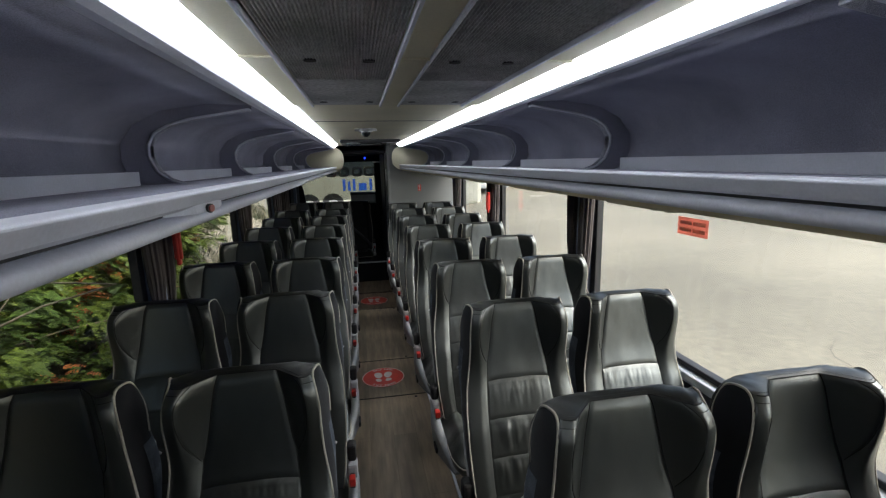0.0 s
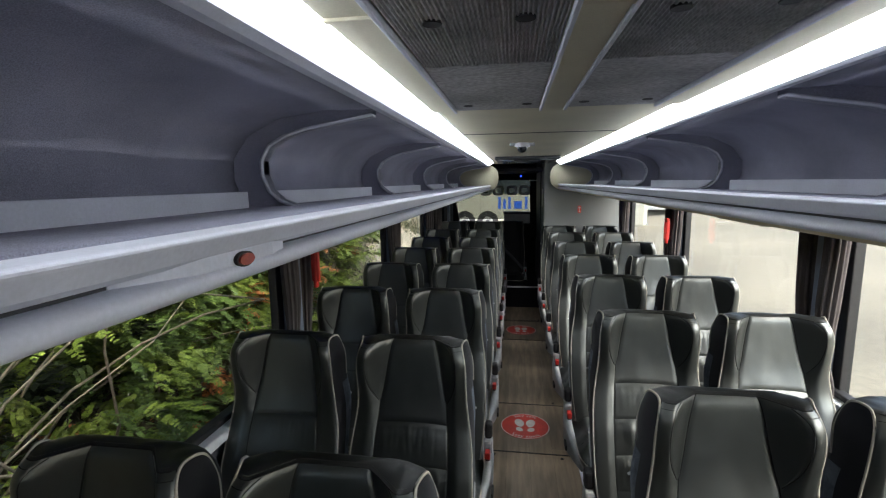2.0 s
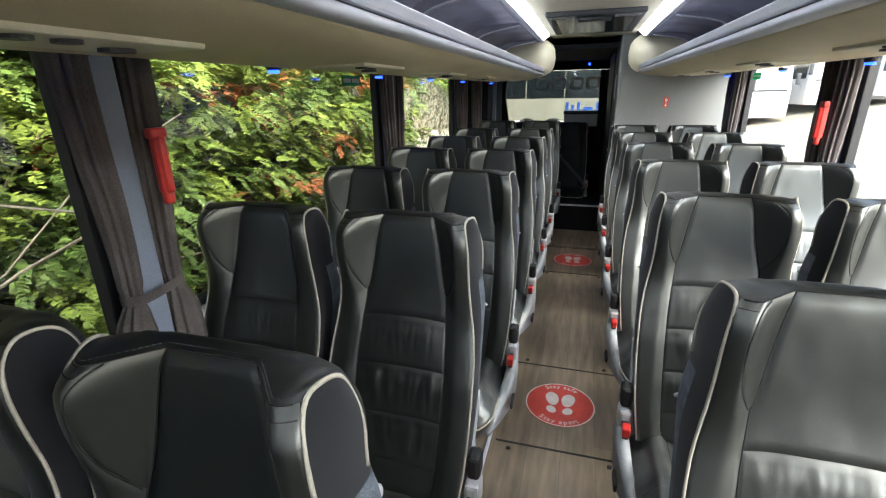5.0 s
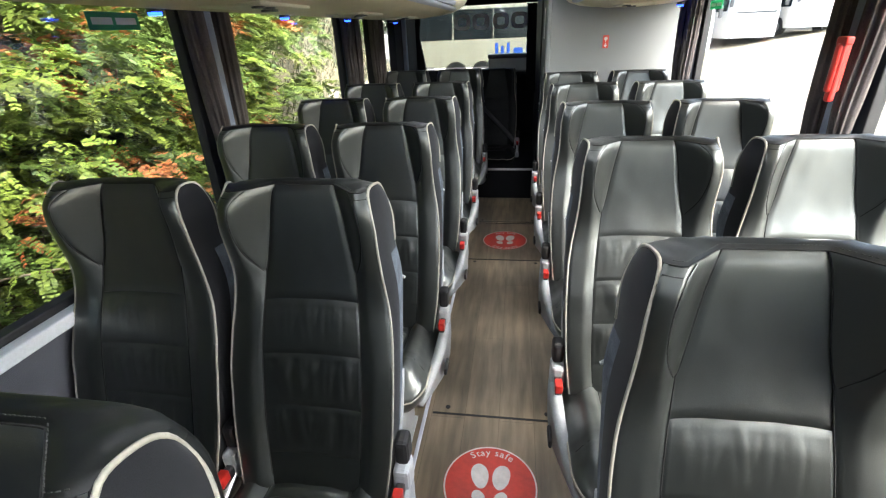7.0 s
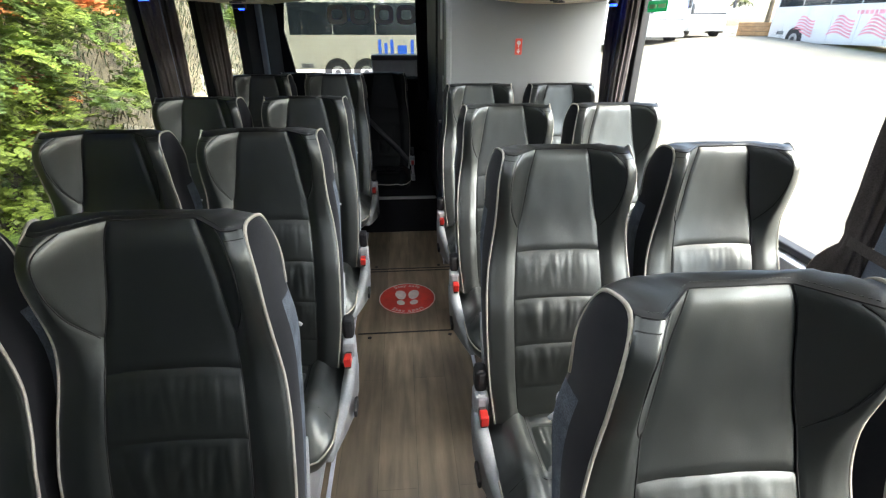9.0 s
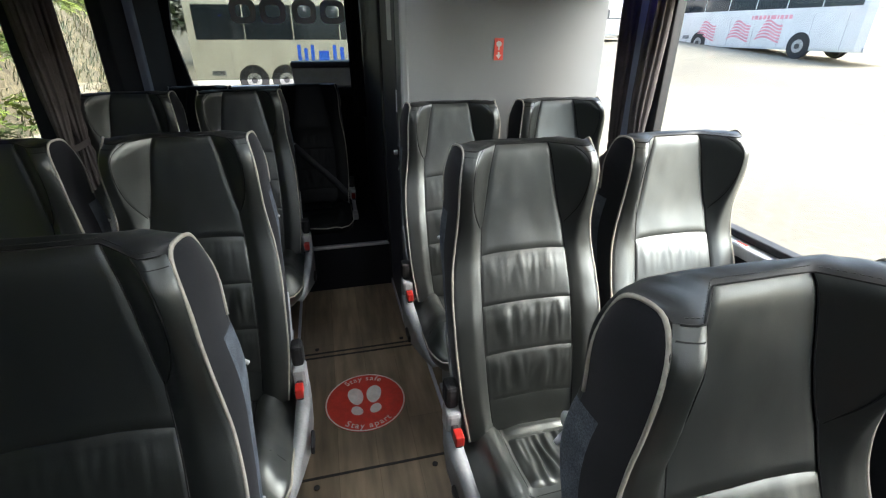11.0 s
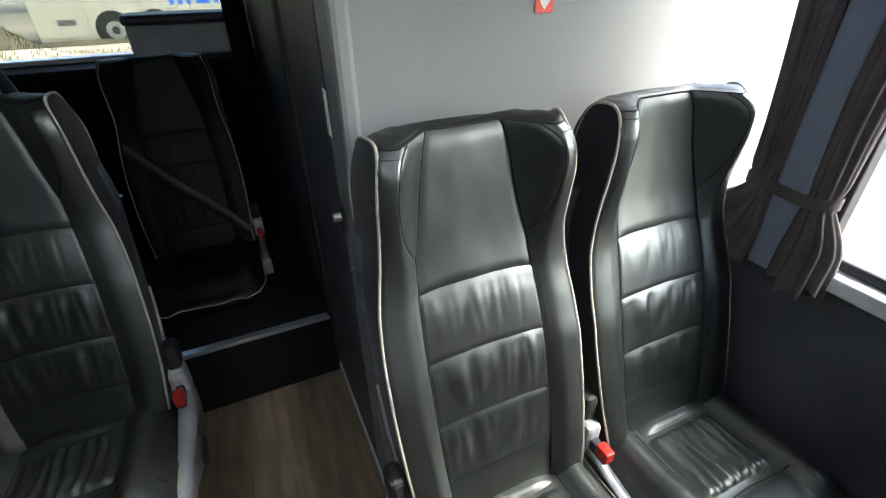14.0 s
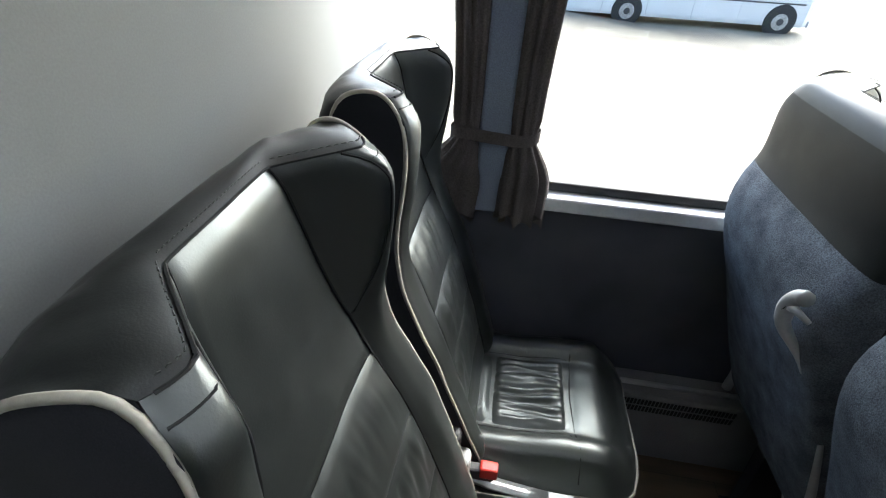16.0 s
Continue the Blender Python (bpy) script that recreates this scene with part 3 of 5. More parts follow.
for sx in (-1, 1):
    rack(sx)
    led = thing("light_strip", "bright white LED strip along the rack top", "light", "ceiling light strips")
    part("diffuser", extrude_y([(sx * 0.4195, 1.9925), (sx * 0.372, 2.030), (sx * 0.375, 2.035), (sx * 0.423, 1.997)], Y0 + 0.04, 6.34), LED, led)
    for ya, yb in ((Y0 + 0.015, Y0 + 0.04), (6.34, 6.365)):
        part("end_cap", extrude_y([(sx * 0.4185, 1.991), (sx * 0.371, 2.0285), (sx * 0.375, 2.036), (sx * 0.424, 1.998)], ya, yb), GREY_PLASTIC, led, "grey end cap")
    for y in (-1.2, -0.3, 0.6, 1.45, 2.33, 3.22, 4.1, 5.0 if sx > 0 else 4.97, 6.15 if sx > 0 else 5.87):
        lamp = thing("blue_night_lamp", "tiny glowing blue night lamp under the rack", "lamp", "blue night lamps")
        part("bezel", disc(bmesh.new(), (sx * 1.05, y, 1.662), 0.024, "z", 0.016, 16), DARK_PLASTIC, lamp)
        part("lens", disc(bmesh.new(), (sx * 1.05, y, 1.650), 0.019, "z", 0.010, 16), BLUE_LAMP, lamp)

latch = thing("rack_latch", "light-grey plate with a red oval reflector in the rack rail", "latch")
b = bmesh.new()
rows = []
for y, f in ((0.93, 0.0), (0.97, 0.6), (1.02, 1.0), (1.15, 1.0), (1.185, 0.75), (1.20, 0.3)):
    rows.append([(-0.452, y, 1.712), (-0.452, y, 1.736), (-0.428 + 0.016 * f, y, 1.736), (-0.430 + 0.021 * f, y, 1.707)])
part("plate", loft(rows), ALU, latch)
part("rim", disc(bmesh.new(), (-0.4095, 1.085, 1.722), 0.017, "x", 0.006, 28, 0.50), BLACK_RUBBER, latch, "black rim")
part("reflector", disc(bmesh.new(), (-0.4070, 1.085, 1.722), 0.014, "x", 0.006, 28, 0.46), material("dull_red_reflector", (0.26, 0.03, 0.022), 0.3, grain=0.2, scale=300), latch, "dull red oval reflector")

# ---- toilet cubicle and rear end ----
cub = thing("toilet_cubicle", "grey laminate toilet cubicle with a dark door", "toilet", kind="structure")
part("front_wall", boxed((TOILET_X + 0.02, TOILET_Y, 0.0), (1.195, TOILET_Y + 0.04, 2.09), 0.004), TOILET_GREY, cub, "speckled grey front wall")
part("corner_post", boxed((TOILET_X, TOILET_Y - 0.004, 0.0), (TOILET_X + 0.04, TOILET_Y + 0.118, 2.09), 0.012), TOILET_GREY, cub)
part("door", boxed((TOILET_X, TOILET_Y + 0.124, 0.03), (TOILET_X + 0.035, 7.20, 1.92), 0.006), DOOR_DARK, cub, "dark toilet door")
part("door_post", boxed((TOILET_X - 0.012, 7.205, 0.0), (TOILET_X + 0.04, 7.26, 2.09), 0.006), BLACK_RUBBER, cub, "black door post")
part("side_wall", boxed((TOILET_X, 7.265, 0.0), (TOILET_X + 0.04, Y1, 2.09)), DOOR_DARK, cub)
part("header", boxed((TOILET_X, TOILET_Y + 0.124, 1.925), (TOILET_X + 0.035, 7.20, 2.09), 0.004), DOOR_DARK, cub)
lock = part("lock", boxed((TOILET_X - 0.012, 6.640, 0.965), (TOILET_X - 0.0045, 6.665, 1.03), 0.004), BLACK_RUBBER, cub, "black door lock")
part("knob", disc(bmesh.new(), (TOILET_X - 0.02, 6.652, 1.0), 0.010, "x", 0.02, 14), METAL, lock, "bright turn knob")
part("door_label", boxed((TOILET_X - 0.006, 6.660, 1.18), (TOILET_X - 0.0045, 6.690, 1.275)), PAPER, cub, "small white label on the door")
part("kick_trim", boxed((TOILET_X - 0.006, TOILET_Y, 0.0), (TOILET_X - 0.0005, 7.2, 0.035), 0.002), ALU, cub, "metal kick strip")
alone("paper_notice", boxed((TOILET_X - 0.002, 6.79, 1.475), (TOILET_X - 0.0006, 6.93, 1.70)), PAPER, "white paper notice taped on the toilet door", "notice")

sign = thing("hammer_sign", "small red sign with a white hammer picture and arrow", "sign")
part("plate", boxed((0.666, TOILET_Y - 0.003, 1.40), (0.708, TOILET_Y - 0.0004, 1.488), 0.001), SIGN_RED, sign)
b = bmesh.new()
disc(b, (0.687, TOILET_Y - 0.0035, 1.465), 0.012, "y", 0.001, 16)
part("hammer_mark", b, WHITE_PRINT, sign, "white hammer mark")
part("hammer_mark", boxed((0.684, TOILET_Y - 0.004, 1.440), (0.690, TOILET_Y - 0.003, 1.46)), WHITE_PRINT, sign)
b = bmesh.new()
v = [b.verts.new((x, TOILET_Y - 0.0037, z)) for x, z in ((0.674, 1.422), (0.700, 1.422), (0.687, 1.405))]
b.faces.new(v)
part("arrow", b, WHITE_PRINT, sign, "white arrow")
part("arrow_shaft", boxed((0.683, TOILET_Y - 0.004, 1.421), (0.691, TOILET_Y - 0.003, 1.433)), WHITE_PRINT, sign)

REAR_L, REAR_R = -1.10, 1.10
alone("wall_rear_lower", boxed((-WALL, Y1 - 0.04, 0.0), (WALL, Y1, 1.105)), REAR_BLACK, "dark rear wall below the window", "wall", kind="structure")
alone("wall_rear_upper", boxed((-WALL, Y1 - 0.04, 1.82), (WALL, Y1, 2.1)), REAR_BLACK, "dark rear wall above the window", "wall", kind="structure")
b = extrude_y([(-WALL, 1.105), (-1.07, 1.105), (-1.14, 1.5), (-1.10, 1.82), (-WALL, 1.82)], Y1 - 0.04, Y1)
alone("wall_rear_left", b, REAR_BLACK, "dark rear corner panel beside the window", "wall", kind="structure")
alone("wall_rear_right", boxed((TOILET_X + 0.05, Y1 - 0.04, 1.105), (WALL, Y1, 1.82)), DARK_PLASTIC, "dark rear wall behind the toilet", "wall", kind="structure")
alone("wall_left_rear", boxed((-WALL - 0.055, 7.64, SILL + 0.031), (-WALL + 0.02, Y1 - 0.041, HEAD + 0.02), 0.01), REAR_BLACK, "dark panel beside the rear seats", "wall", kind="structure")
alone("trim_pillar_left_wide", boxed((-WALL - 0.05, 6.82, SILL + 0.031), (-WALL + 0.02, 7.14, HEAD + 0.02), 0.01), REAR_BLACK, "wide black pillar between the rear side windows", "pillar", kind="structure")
rw = thing("window_rear", "wide rear window with pale lettering shapes on the glass", "window", kind="structure")
g = part("pane", boxed((-1.18, Y1 - 0.026, 1.15), (TOILET_X + 0.06, Y1 - 0.020, 1.83)), TINTED, rw)
GHOST = material("pale_glass_lettering", (0.62, 0.62, 0.60), 0.6, grain=0.08, scale=40)
for x0, w in ((-0.71, 0.19), (-0.49, 0.19), (-0.25, 0.18), (-0.04, 0.19)):
    b = bmesh.new()
    rings = []
    for f, yy in ((1.0, 0.0), (0.52, 0.0), (0.52, 0.0015), (1.0, 0.0015)):
        ring = []
        for k in range(32):
            c, sn = math.cos(k * math.tau / 32), math.sin(k * math.tau / 32)
            ring.append((x0 + w / 2 + (w / 2 - 0.045 * (1 - f)) * f ** 0.5 * math.copysign(abs(c) ** 0.6, c), Y1 - 0.0285 + yy, 1.645 + 0.085 * f * math.copysign(abs(sn) ** 0.6, sn)))
        rings.append(ring)
    grid(b, rings + [rings[0]], True)
    part("lettering_shape", b, GHOST, rw, "pale rounded lettering shape on the glass")
alone("trim_rear_sill", boxed((-1.15, Y1 - 0.12, 1.085), (TOILET_X - 0.01, Y1 - 0.041, 1.110), 0.005), LEDGE, "pale ledge under the rear window", "sill", kind="structure")
# added end wall, never in view, that keeps light out of the front
alone("wall_front", boxed((-WALL, Y0 - 0.05, -0.06), (WALL, Y0, 2.1)), CARPET, "dark front wall of the saloon", "wall", kind="structure")
boxy = thing("shelf_box", "dark grey plastic box with a lid on the rear ledge", "box")
part("body", boxed((-0.29, Y1 - 0.30, 1.112), (0.225, Y1 - 0.125, 1.25), 0.01), GREY_PLASTIC, boxy)
part("lid", boxed((-0.30, Y1 - 0.31, 1.251), (0.228, Y1 - 0.12, 1.295), 0.014), DARK_PLASTIC, boxy, "dark lid")
alone("rear_parcel_shelf", boxed((-WALL + 0.005, 8.45, 1.04), (TOILET_X - 0.012, Y1 - 0.041, 1.083), 0.01), REAR_BLACK, "dark parcel shelf behind the rear seats", "shelf", kind="structure")
lamp = thing("blue_night_lamp", "tiny glowing blue lamp above the rear window", "lamp", "blue night lamps")
part("bezel", disc(bmesh.new(), (-0.01, Y1 - 0.05, 1.885), 0.022, "y", 0.02, 16), DARK_PLASTIC, lamp)
part("lens", disc(bmesh.new(), (-0.01, Y1 - 0.063, 1.885), 0.014, "y", 0.008, 16), BLUE_LAMP, lamp)
lamp = thing("blue_night_lamp", "tiny glowing blue lamp beside the rear side window", "lamp", "blue night lamps")
part("bezel", boxed((-1.10, 7.14, 1.652), (-1.02, 7.20, 1.70), 0.006), DARK_PLASTIC, lamp)
part("lens", disc(bmesh.new(), (-1.05, 7.17, 1.647), 0.018, "z", 0.008, 16), BLUE_LAMP, lamp)

# the dark curtain that hangs at the end of the rear window, beside the cubicle
hang = thing("rear_curtain", "black curtain hanging beside the rear window", "curtain")
rows = []
for j in range(16):
    z = 1.80 - 0.92 * j / 15
    rows.append([(0.135 + 0.105 * i / 40 + 0.012 * j / 15, Y1 - 0.335 + 0.014 * math.sin(i * 0.95) + 0.006 * noise.noise(Vector((i * 0.3, z * 3, 0))), z) for i in range(41)])
b = bmesh.new()
grid(b, rows)
grid(b, [[(x, y + 0.004, z) for x, y, z in r] for r in rows])
part("cloth", b, REAR_BLACK, hang, "", True)
part("rail", tube(bmesh.new(), [(0.12, Y1 - 0.335, 1.81), (0.25, Y1 - 0.335, 1.81)], 0.006), METAL, hang, "thin curtain rail", True)


# ---- seats ----
def curve(table, t):
    """A smooth line through the (place, value) pairs of a table."""
    if t <= table[0][0]:
        return table[0][1]
    if t >= table[-1][0]:
        return table[-1][1]
    n = len(table)
    i = next(k for k in range(n - 1) if t <= table[k + 1][0])
    slope = lambda k: (table[min(k + 1, n - 1)][1] - table[max(k - 1, 0)][1]) / (table[min(k + 1, n - 1)][0] - table[max(k - 1, 0)][0])
    (x0, p), (x1, q) = table[i], table[i + 1]
    h, f = x1 - x0, (t - x0) / (x1 - x0)
    return p * (2 * f ** 3 - 3 * f * f + 1) + slope(i) * h * (f ** 3 - 2 * f * f + f) + q * (3 * f * f - 2 * f ** 3) + slope(i + 1) * h * (f ** 3 - f * f)


TOP = 1.246                    # height of the seam along the headrest's front
CENTRE = [(0.47, 0.024), (0.56, 0.050), (0.72, 0.097), (0.85, 0.141), (0.965, 0.190), (1.035, 0.214), (1.12, 0.232), (1.20, 0.245), (1.25, 0.252)]
EDGE = [(0.47, 0.004), (0.60, 0.046), (0.72, 0.086), (0.81, 0.118), (0.88, 0.150), (0.945, 0.175), (1.0, 0.186), (1.05, 0.187), (1.10, 0.181), (1.16, 0.175), (1.21, 0.175), (1.25, 0.186)]
HALF = [(0.47, 0.196), (0.60, 0.211), (0.75, 0.217), (0.86, 0.215), (0.93, 0.208), (0.99, 0.199), (1.04, 0.193), (1.10, 0.191), (1.16, 0.191), (1.20, 0.188), (1.23, 0.181), (1.25, 0.171)]
BACK = [(0.47, 0.125), (0.60, 0.18), (0.775, 0.25), (0.90, 0.305), (0.98, 0.324), (1.04, 0.322), (1.09, 0.308), (1.15, 0.308), (1.22, 0.312), (1.26, 0.308)]
OUTER = [(1.03, 0.640), (1.045, 0.682), (1.065, 0.735), (1.09, 0.785), (1.12, 0.818), (1.16, 0.835), (1.195, 0.836), (1.22, 0.820), (1.236, 0.775), (1.25, 0.68)]
LID = [(0.0, 0.0), (0.12, 0.005), (0.35, 0.009), (0.62, 0.006), (0.82, -0.004), (0.93, -0.015), (1.0, -0.030)]
PADS = [(0.963, 0.832), (0.832, 0.697), (0.697, 0.565)]
INNER = 0.615


def crest(z):
    """Where across the backrest its side bolster stands most forward."""
    return 0.79 + 0.045 * smooth(1.0, 1.13, z)


def seam_in(z):
    return INNER if z < 1.03 else INNER + (0.428 - INNER) * ((z - 1.03) / (TOP - 1.03)) ** 0.85


def seam_out(z):
    return max(curve(OUTER, z), seam_in(z) + 0.012)


def arch(u):
    """How far the edge of a lumbar pad drops towards its ends."""
    return 0.006 * min(abs(u) / INNER, 1.0) ** 3


def front(u, z):
    """The front of the backrest: u from -1 to 1 across, z the height."""
    a = abs(u)
    yc, ye = curve(CENTRE, z), curve(EDGE, z)
    head = smooth(0.95, 1.12, z)
    ridge = ye - 0.005 - 0.006 * head
    s0, c = seam_in(z) - 0.045 * (1 - head), crest(z)
    if a <= s0:
        y = yc
    elif a <= c:
        k = (a - s0) / (c - s0)
        wing = k - 0.10 * math.sin(k * math.pi) * (1 - k) - 0.05 * smooth(0.8, 1.0, k) * (1 - k)
        y = yc + (ridge - yc) * ((1 - head) * k * k * (3 - 2 * k) + head * wing)
    else:
        k = (a - c) / (1 - c)
        y = ridge + (ye - ridge) * k ** 2.2
    y += 0.016 * smooth(0.50, 0.9, a) * (min(max((z - 1.20) / 0.046, 0.0), 1.0) ** 2.2)
    y += 0.006 * (1 - smooth(0.4, 0.9, a)) * (min(max((z - 1.215) / 0.031, 0.0), 1.0) ** 2)
    zz = z + arch(u)
    if zz < PADS[0][0] and a < INNER:
        for top, low in PADS:
            if low <= zz <= top:
                k = (top - zz) / (top - low)
                side = smooth(INNER, INNER - 0.16, a)
                swell = (smooth(0.0, 0.34, k) ** 0.8) * (1 - 0.9 * smooth(0.2, 1.0, k))
                y -= 0.0058 * swell * (0.25 + 0.75 * side)
                deep = 0.40 if top > 0.9 else 1.0
                f1 = noise.noise(Vector((u * 3.4 + top * 20 + k * 0.7, k * 0.6, 3.1)))
                f2 = noise.noise(Vector((u * 7.5 + k * 1.2 * u + top * 30, k * 0.6, 7.7)))
                crease = 0.5 - abs(f1) * 1.3 - abs(f2) * 0.8
                y += 0.0085 * deep * max(crease, -0.3) * smooth(0.03, 0.2, k) * (1 - smooth(0.5, 1.0, k)) * side
    y -= 0.0013 * noise.noise(Vector((u * 3.0, z * 9.0, 1.3)))
    y -= 0.0005 * noise.noise(Vector((u * 8.0, z * 26.0, 4.3)))
    if a > INNER:
        y -= 0.0022 * noise.noise(Vector((u * 2.0, z * 17.0, 8.3))) * smooth(1.0, 0.9, z) * smooth(INNER, 0.8, a)
    return Vector((u * curve(HALF, z), y, z))


def panel(lo, hi, z0, z1, nu, nz, pinch=0.004):
    """A patch of the backrest's front between u = lo(z) and u = hi(z), sunk along its edges; z0 and z1 may follow u."""
    bm = bmesh.new()
    rows = []
    for j in range(nz + 1):
        row = []
        for i in range(nu + 1):
            zm = (z0 if not callable(z0) else z0(0)) * (1 - j / nz) + (z1 if not callable(z1) else z1(0)) * j / nz
            u = lo(zm) + (hi(zm) - lo(zm)) * i / nu
            za = z0(u) if callable(z0) else z0
            zb = z1(u) if callable(z1) else z1
            p = front(u, za + (zb - za) * j / nz)
            if i in (0, nu) or j in (0, nz):
                p.y += pinch
            row.append(p)
        rows.append(row)
    grid(bm, rows)
    return bm


def shell_point(a, z):
    """Side and back of the backrest: a from 0 (one front edge) round to 1 (the other)."""
    e = front(1.0, min(z, TOP))
    hw, y0 = curve(HALF, min(z, 1.25)), e.y + 0.004
    back = curve(BACK, z)
    flare = 0.018 * smooth(0.86, 1.02, z)
    s = -1 if a < 0.5 else 1
    if a <= 0.3 or a >= 0.7:
        k = (a if a <= 0.3 else 1 - a) / 0.3
        x = s * (hw + flare * k + 0.005 * math.sin(k * math.pi))
        y = y0 + (back - 0.028 - y0) * k
        z = z + curve(LID, k) * smooth(1.10, TOP, z)
    else:
        k = (a - 0.3) / 0.4 * math.pi
        c, sn = math.cos(k), math.sin(k)
        x = -(hw + flare) * math.copysign(abs(c) ** 0.42, c)
        y = back - 0.028 + 0.028 * abs(sn) ** 0.6
        z = z + LID[-1][1] * smooth(1.10, TOP, z)
    return Vector((x, y, z))


def shell(a0, a1, z0, z1, na, nz):
    bm = bmesh.new()
    grid(bm, [[shell_point(a0 + (a1 - a0) * i / na, z0 + (z1 - z0) * j / nz) for i in range(na + 1)] for j in range(nz + 1)])
    return bm


def head_top():
    """The leather band over the top of the headrest, from the front seam to the back."""
    bm = bmesh.new()
    rows = []
    for i in range(33):
        u = -1 + 2 * i / 32
        f = front(u, TOP)
        f.y += 0.003
        bk = shell_point(0.3 + 0.4 * i / 32, TOP)
        row = []
        for j in range(13):
            s = (j / 12) ** 1.15
            x = f.x + (bk.x - f.x) * s
            y = f.y + (bk.y - f.y) * s
            dent = 0.003 * noise.noise(Vector((u * 6, s * 2.4, 2.0))) + 0.0015 * noise.noise(Vector((u * 17, s * 5, 6.0)))
            row.append((x, y, TOP + curve(LID, s) * (0.80 + 0.20 * abs(u)) if s < 1 else bk.z))
            if 0 < j < 12:
                row[-1] = (x, y, row[-1][2] + dent * math.sin(s * math.pi))
        rows.append(row)
    grid(bm, rows)
    return bm


CUSH = 0.224


def cushion_half(y):
    """Half the cushion's width at y, with rounded front corners."""
    d = min(max((-0.255 - y) / 0.097, 0.0), 1.0)
    return CUSH - 0.085 + 0.085 * math.sqrt(1 - d * d)


def cushion_top(x, y):
    """Height of the seat cushion at x across, y from the front to the back."""
    a = min(abs(x) / cushion_half(y), 1.0)
    z = 0.468 + 0.018 * smooth(-0.05, -0.22, y)
    lip = smooth(-0.24, -0.352, y)
    z += (0.026 * smooth(0.46, 0.66, a) - 0.066 * smooth(0.68, 1.0, a) ** 1.7) * (1 - 0.85 * lip)
    z -= 0.052 * lip ** 1.5
    z -= 0.006 * math.exp(-((a - 0.515) / 0.05) ** 2) * smooth(-0.34, -0.25, y)
    z -= 0.005 * math.exp(-((y + 0.197) / 0.010) ** 2)
    z += 0.004 * noise.noise(Vector((x * 11, y * 11, 5.0))) + 0.0015 * noise.noise(Vector((x * 34, y * 30, 8.0)))
    return z


def cushion_body():
    bm = bmesh.new()
    nx, ny = 34, 30
    rows = []
    for j in range(ny + 1):
        y = -0.352 + 0.427 * j / ny
        w = cushion_half(y)
        rows.append([(w * (-1 + 2 * i / nx), y, cushion_top(w * (-1 + 2 * i / nx), y)) for i in range(nx + 1)])
    vs = grid(bm, rows)
    ring = vs[0] + [r[-1] for r in vs[1:]] + vs[-1][-2::-1] + [r[0] for r in vs[-2:0:-1]]
    prev = ring
    for drop, sc in ((0.010, 1.014), (0.028, 1.020), (0.052, 1.0), (0.075, 0.93)):
        nxt = [bm.verts.new((v.co.x * sc, (v.co.y + 0.125) * sc - 0.125, v.co.z - drop)) for v in ring]
        for i in range(len(ring)):
            j = (i + 1) % len(ring)
            bm.faces.new((prev[i], prev[j], nxt[j], nxt[i]))
        prev = nxt
    bm.faces.new(prev)
    return bm


def cushion_rim(drop):
    """The cushion's lower edge, from its back round the front to its back again."""
    ys = [0.07 - 0.422 * k / 26 for k in range(27)]
    side = [(cushion_half(y), y) for y in ys]
    front_edge = [(cushion_half(-0.352) * (1 - 2 * k / 12), -0.352) for k in range(1, 12)]
    pts = []
    for x, y in side + front_edge + [(-x, y) for x, y in side[::-1]]:
        wave = 0.005 * noise.noise(Vector((x * 9, y * 12, 3.3)))
        pts.append((x * 1.022, (y + 0.125) * 1.022 - 0.125, cushion_top(x, y) - drop + wave))
    return pts


def pleat_panel(x0, x1, y0, y1, ripple):
    bm = bmesh.new()
    nx, ny = (56, 24) if ripple else (24, 10)
    rows = []
    for j in range(ny + 1):
        y = y0 + (y1 - y0) * j / ny
        row = []
        for i in range(nx + 1):
            x = x0 + (x1 - x0) * i / nx
            edge = min(i, nx - i, 6) / 6 * min(j, ny - j, 2) / 2
            h = 0.004 + 0.011 * edge
            if ripple:
                turn = 4.6 * noise.noise(Vector((x * 13, y * 9, 2.2)))
                wv = math.sin(x * math.tau / 0.026 + turn) * (0.45 + 1.3 * noise.noise(Vector((x * 17, y * 12, 6.1))))
                wv += 0.5 * noise.noise(Vector((x * 95, y * 12, 9.2)))
                h += 0.0056 * wv * edge
            row.append((x, y, cushion_top(x, y) + h - 0.006))
        rows.append(row)
    grid(bm, rows)
    return bm


def seat_legs(parent, sx):
    """A pale tapered leg towards the aisle and a dark one towards the wall."""
    for name, mat, side, label in (("leg", GREY_PLASTIC, -1, "light-grey metal seat leg"), ("leg", DARK_PLASTIC, 1, "dark seat leg")):
        bm = bmesh.new()
        x = side * sx * 0.075
        rows = [[(x + dx, y0, z), (x - dx, y0, z), (x - dx, y1, z), (x + dx, y1, z)] for z, dx, y0, y1 in ((0.0, 0.030, -0.215, 0.0), (0.012, 0.030, -0.215, 0.0), (0.02, 0.020, -0.205, -0.02), (0.30, 0.022, -0.225, 0.01), (0.365, 0.034, -0.24, 0.03))]
        vs = grid(bm, rows, True)
        bm.faces.new(vs[0])
        bm.faces.new(vs[-1])
        part(name, bm, mat, parent, label)


THREAD = material("grey_thread", (0.035, 0.036, 0.034), 0.7, grain=0.2, scale=900)


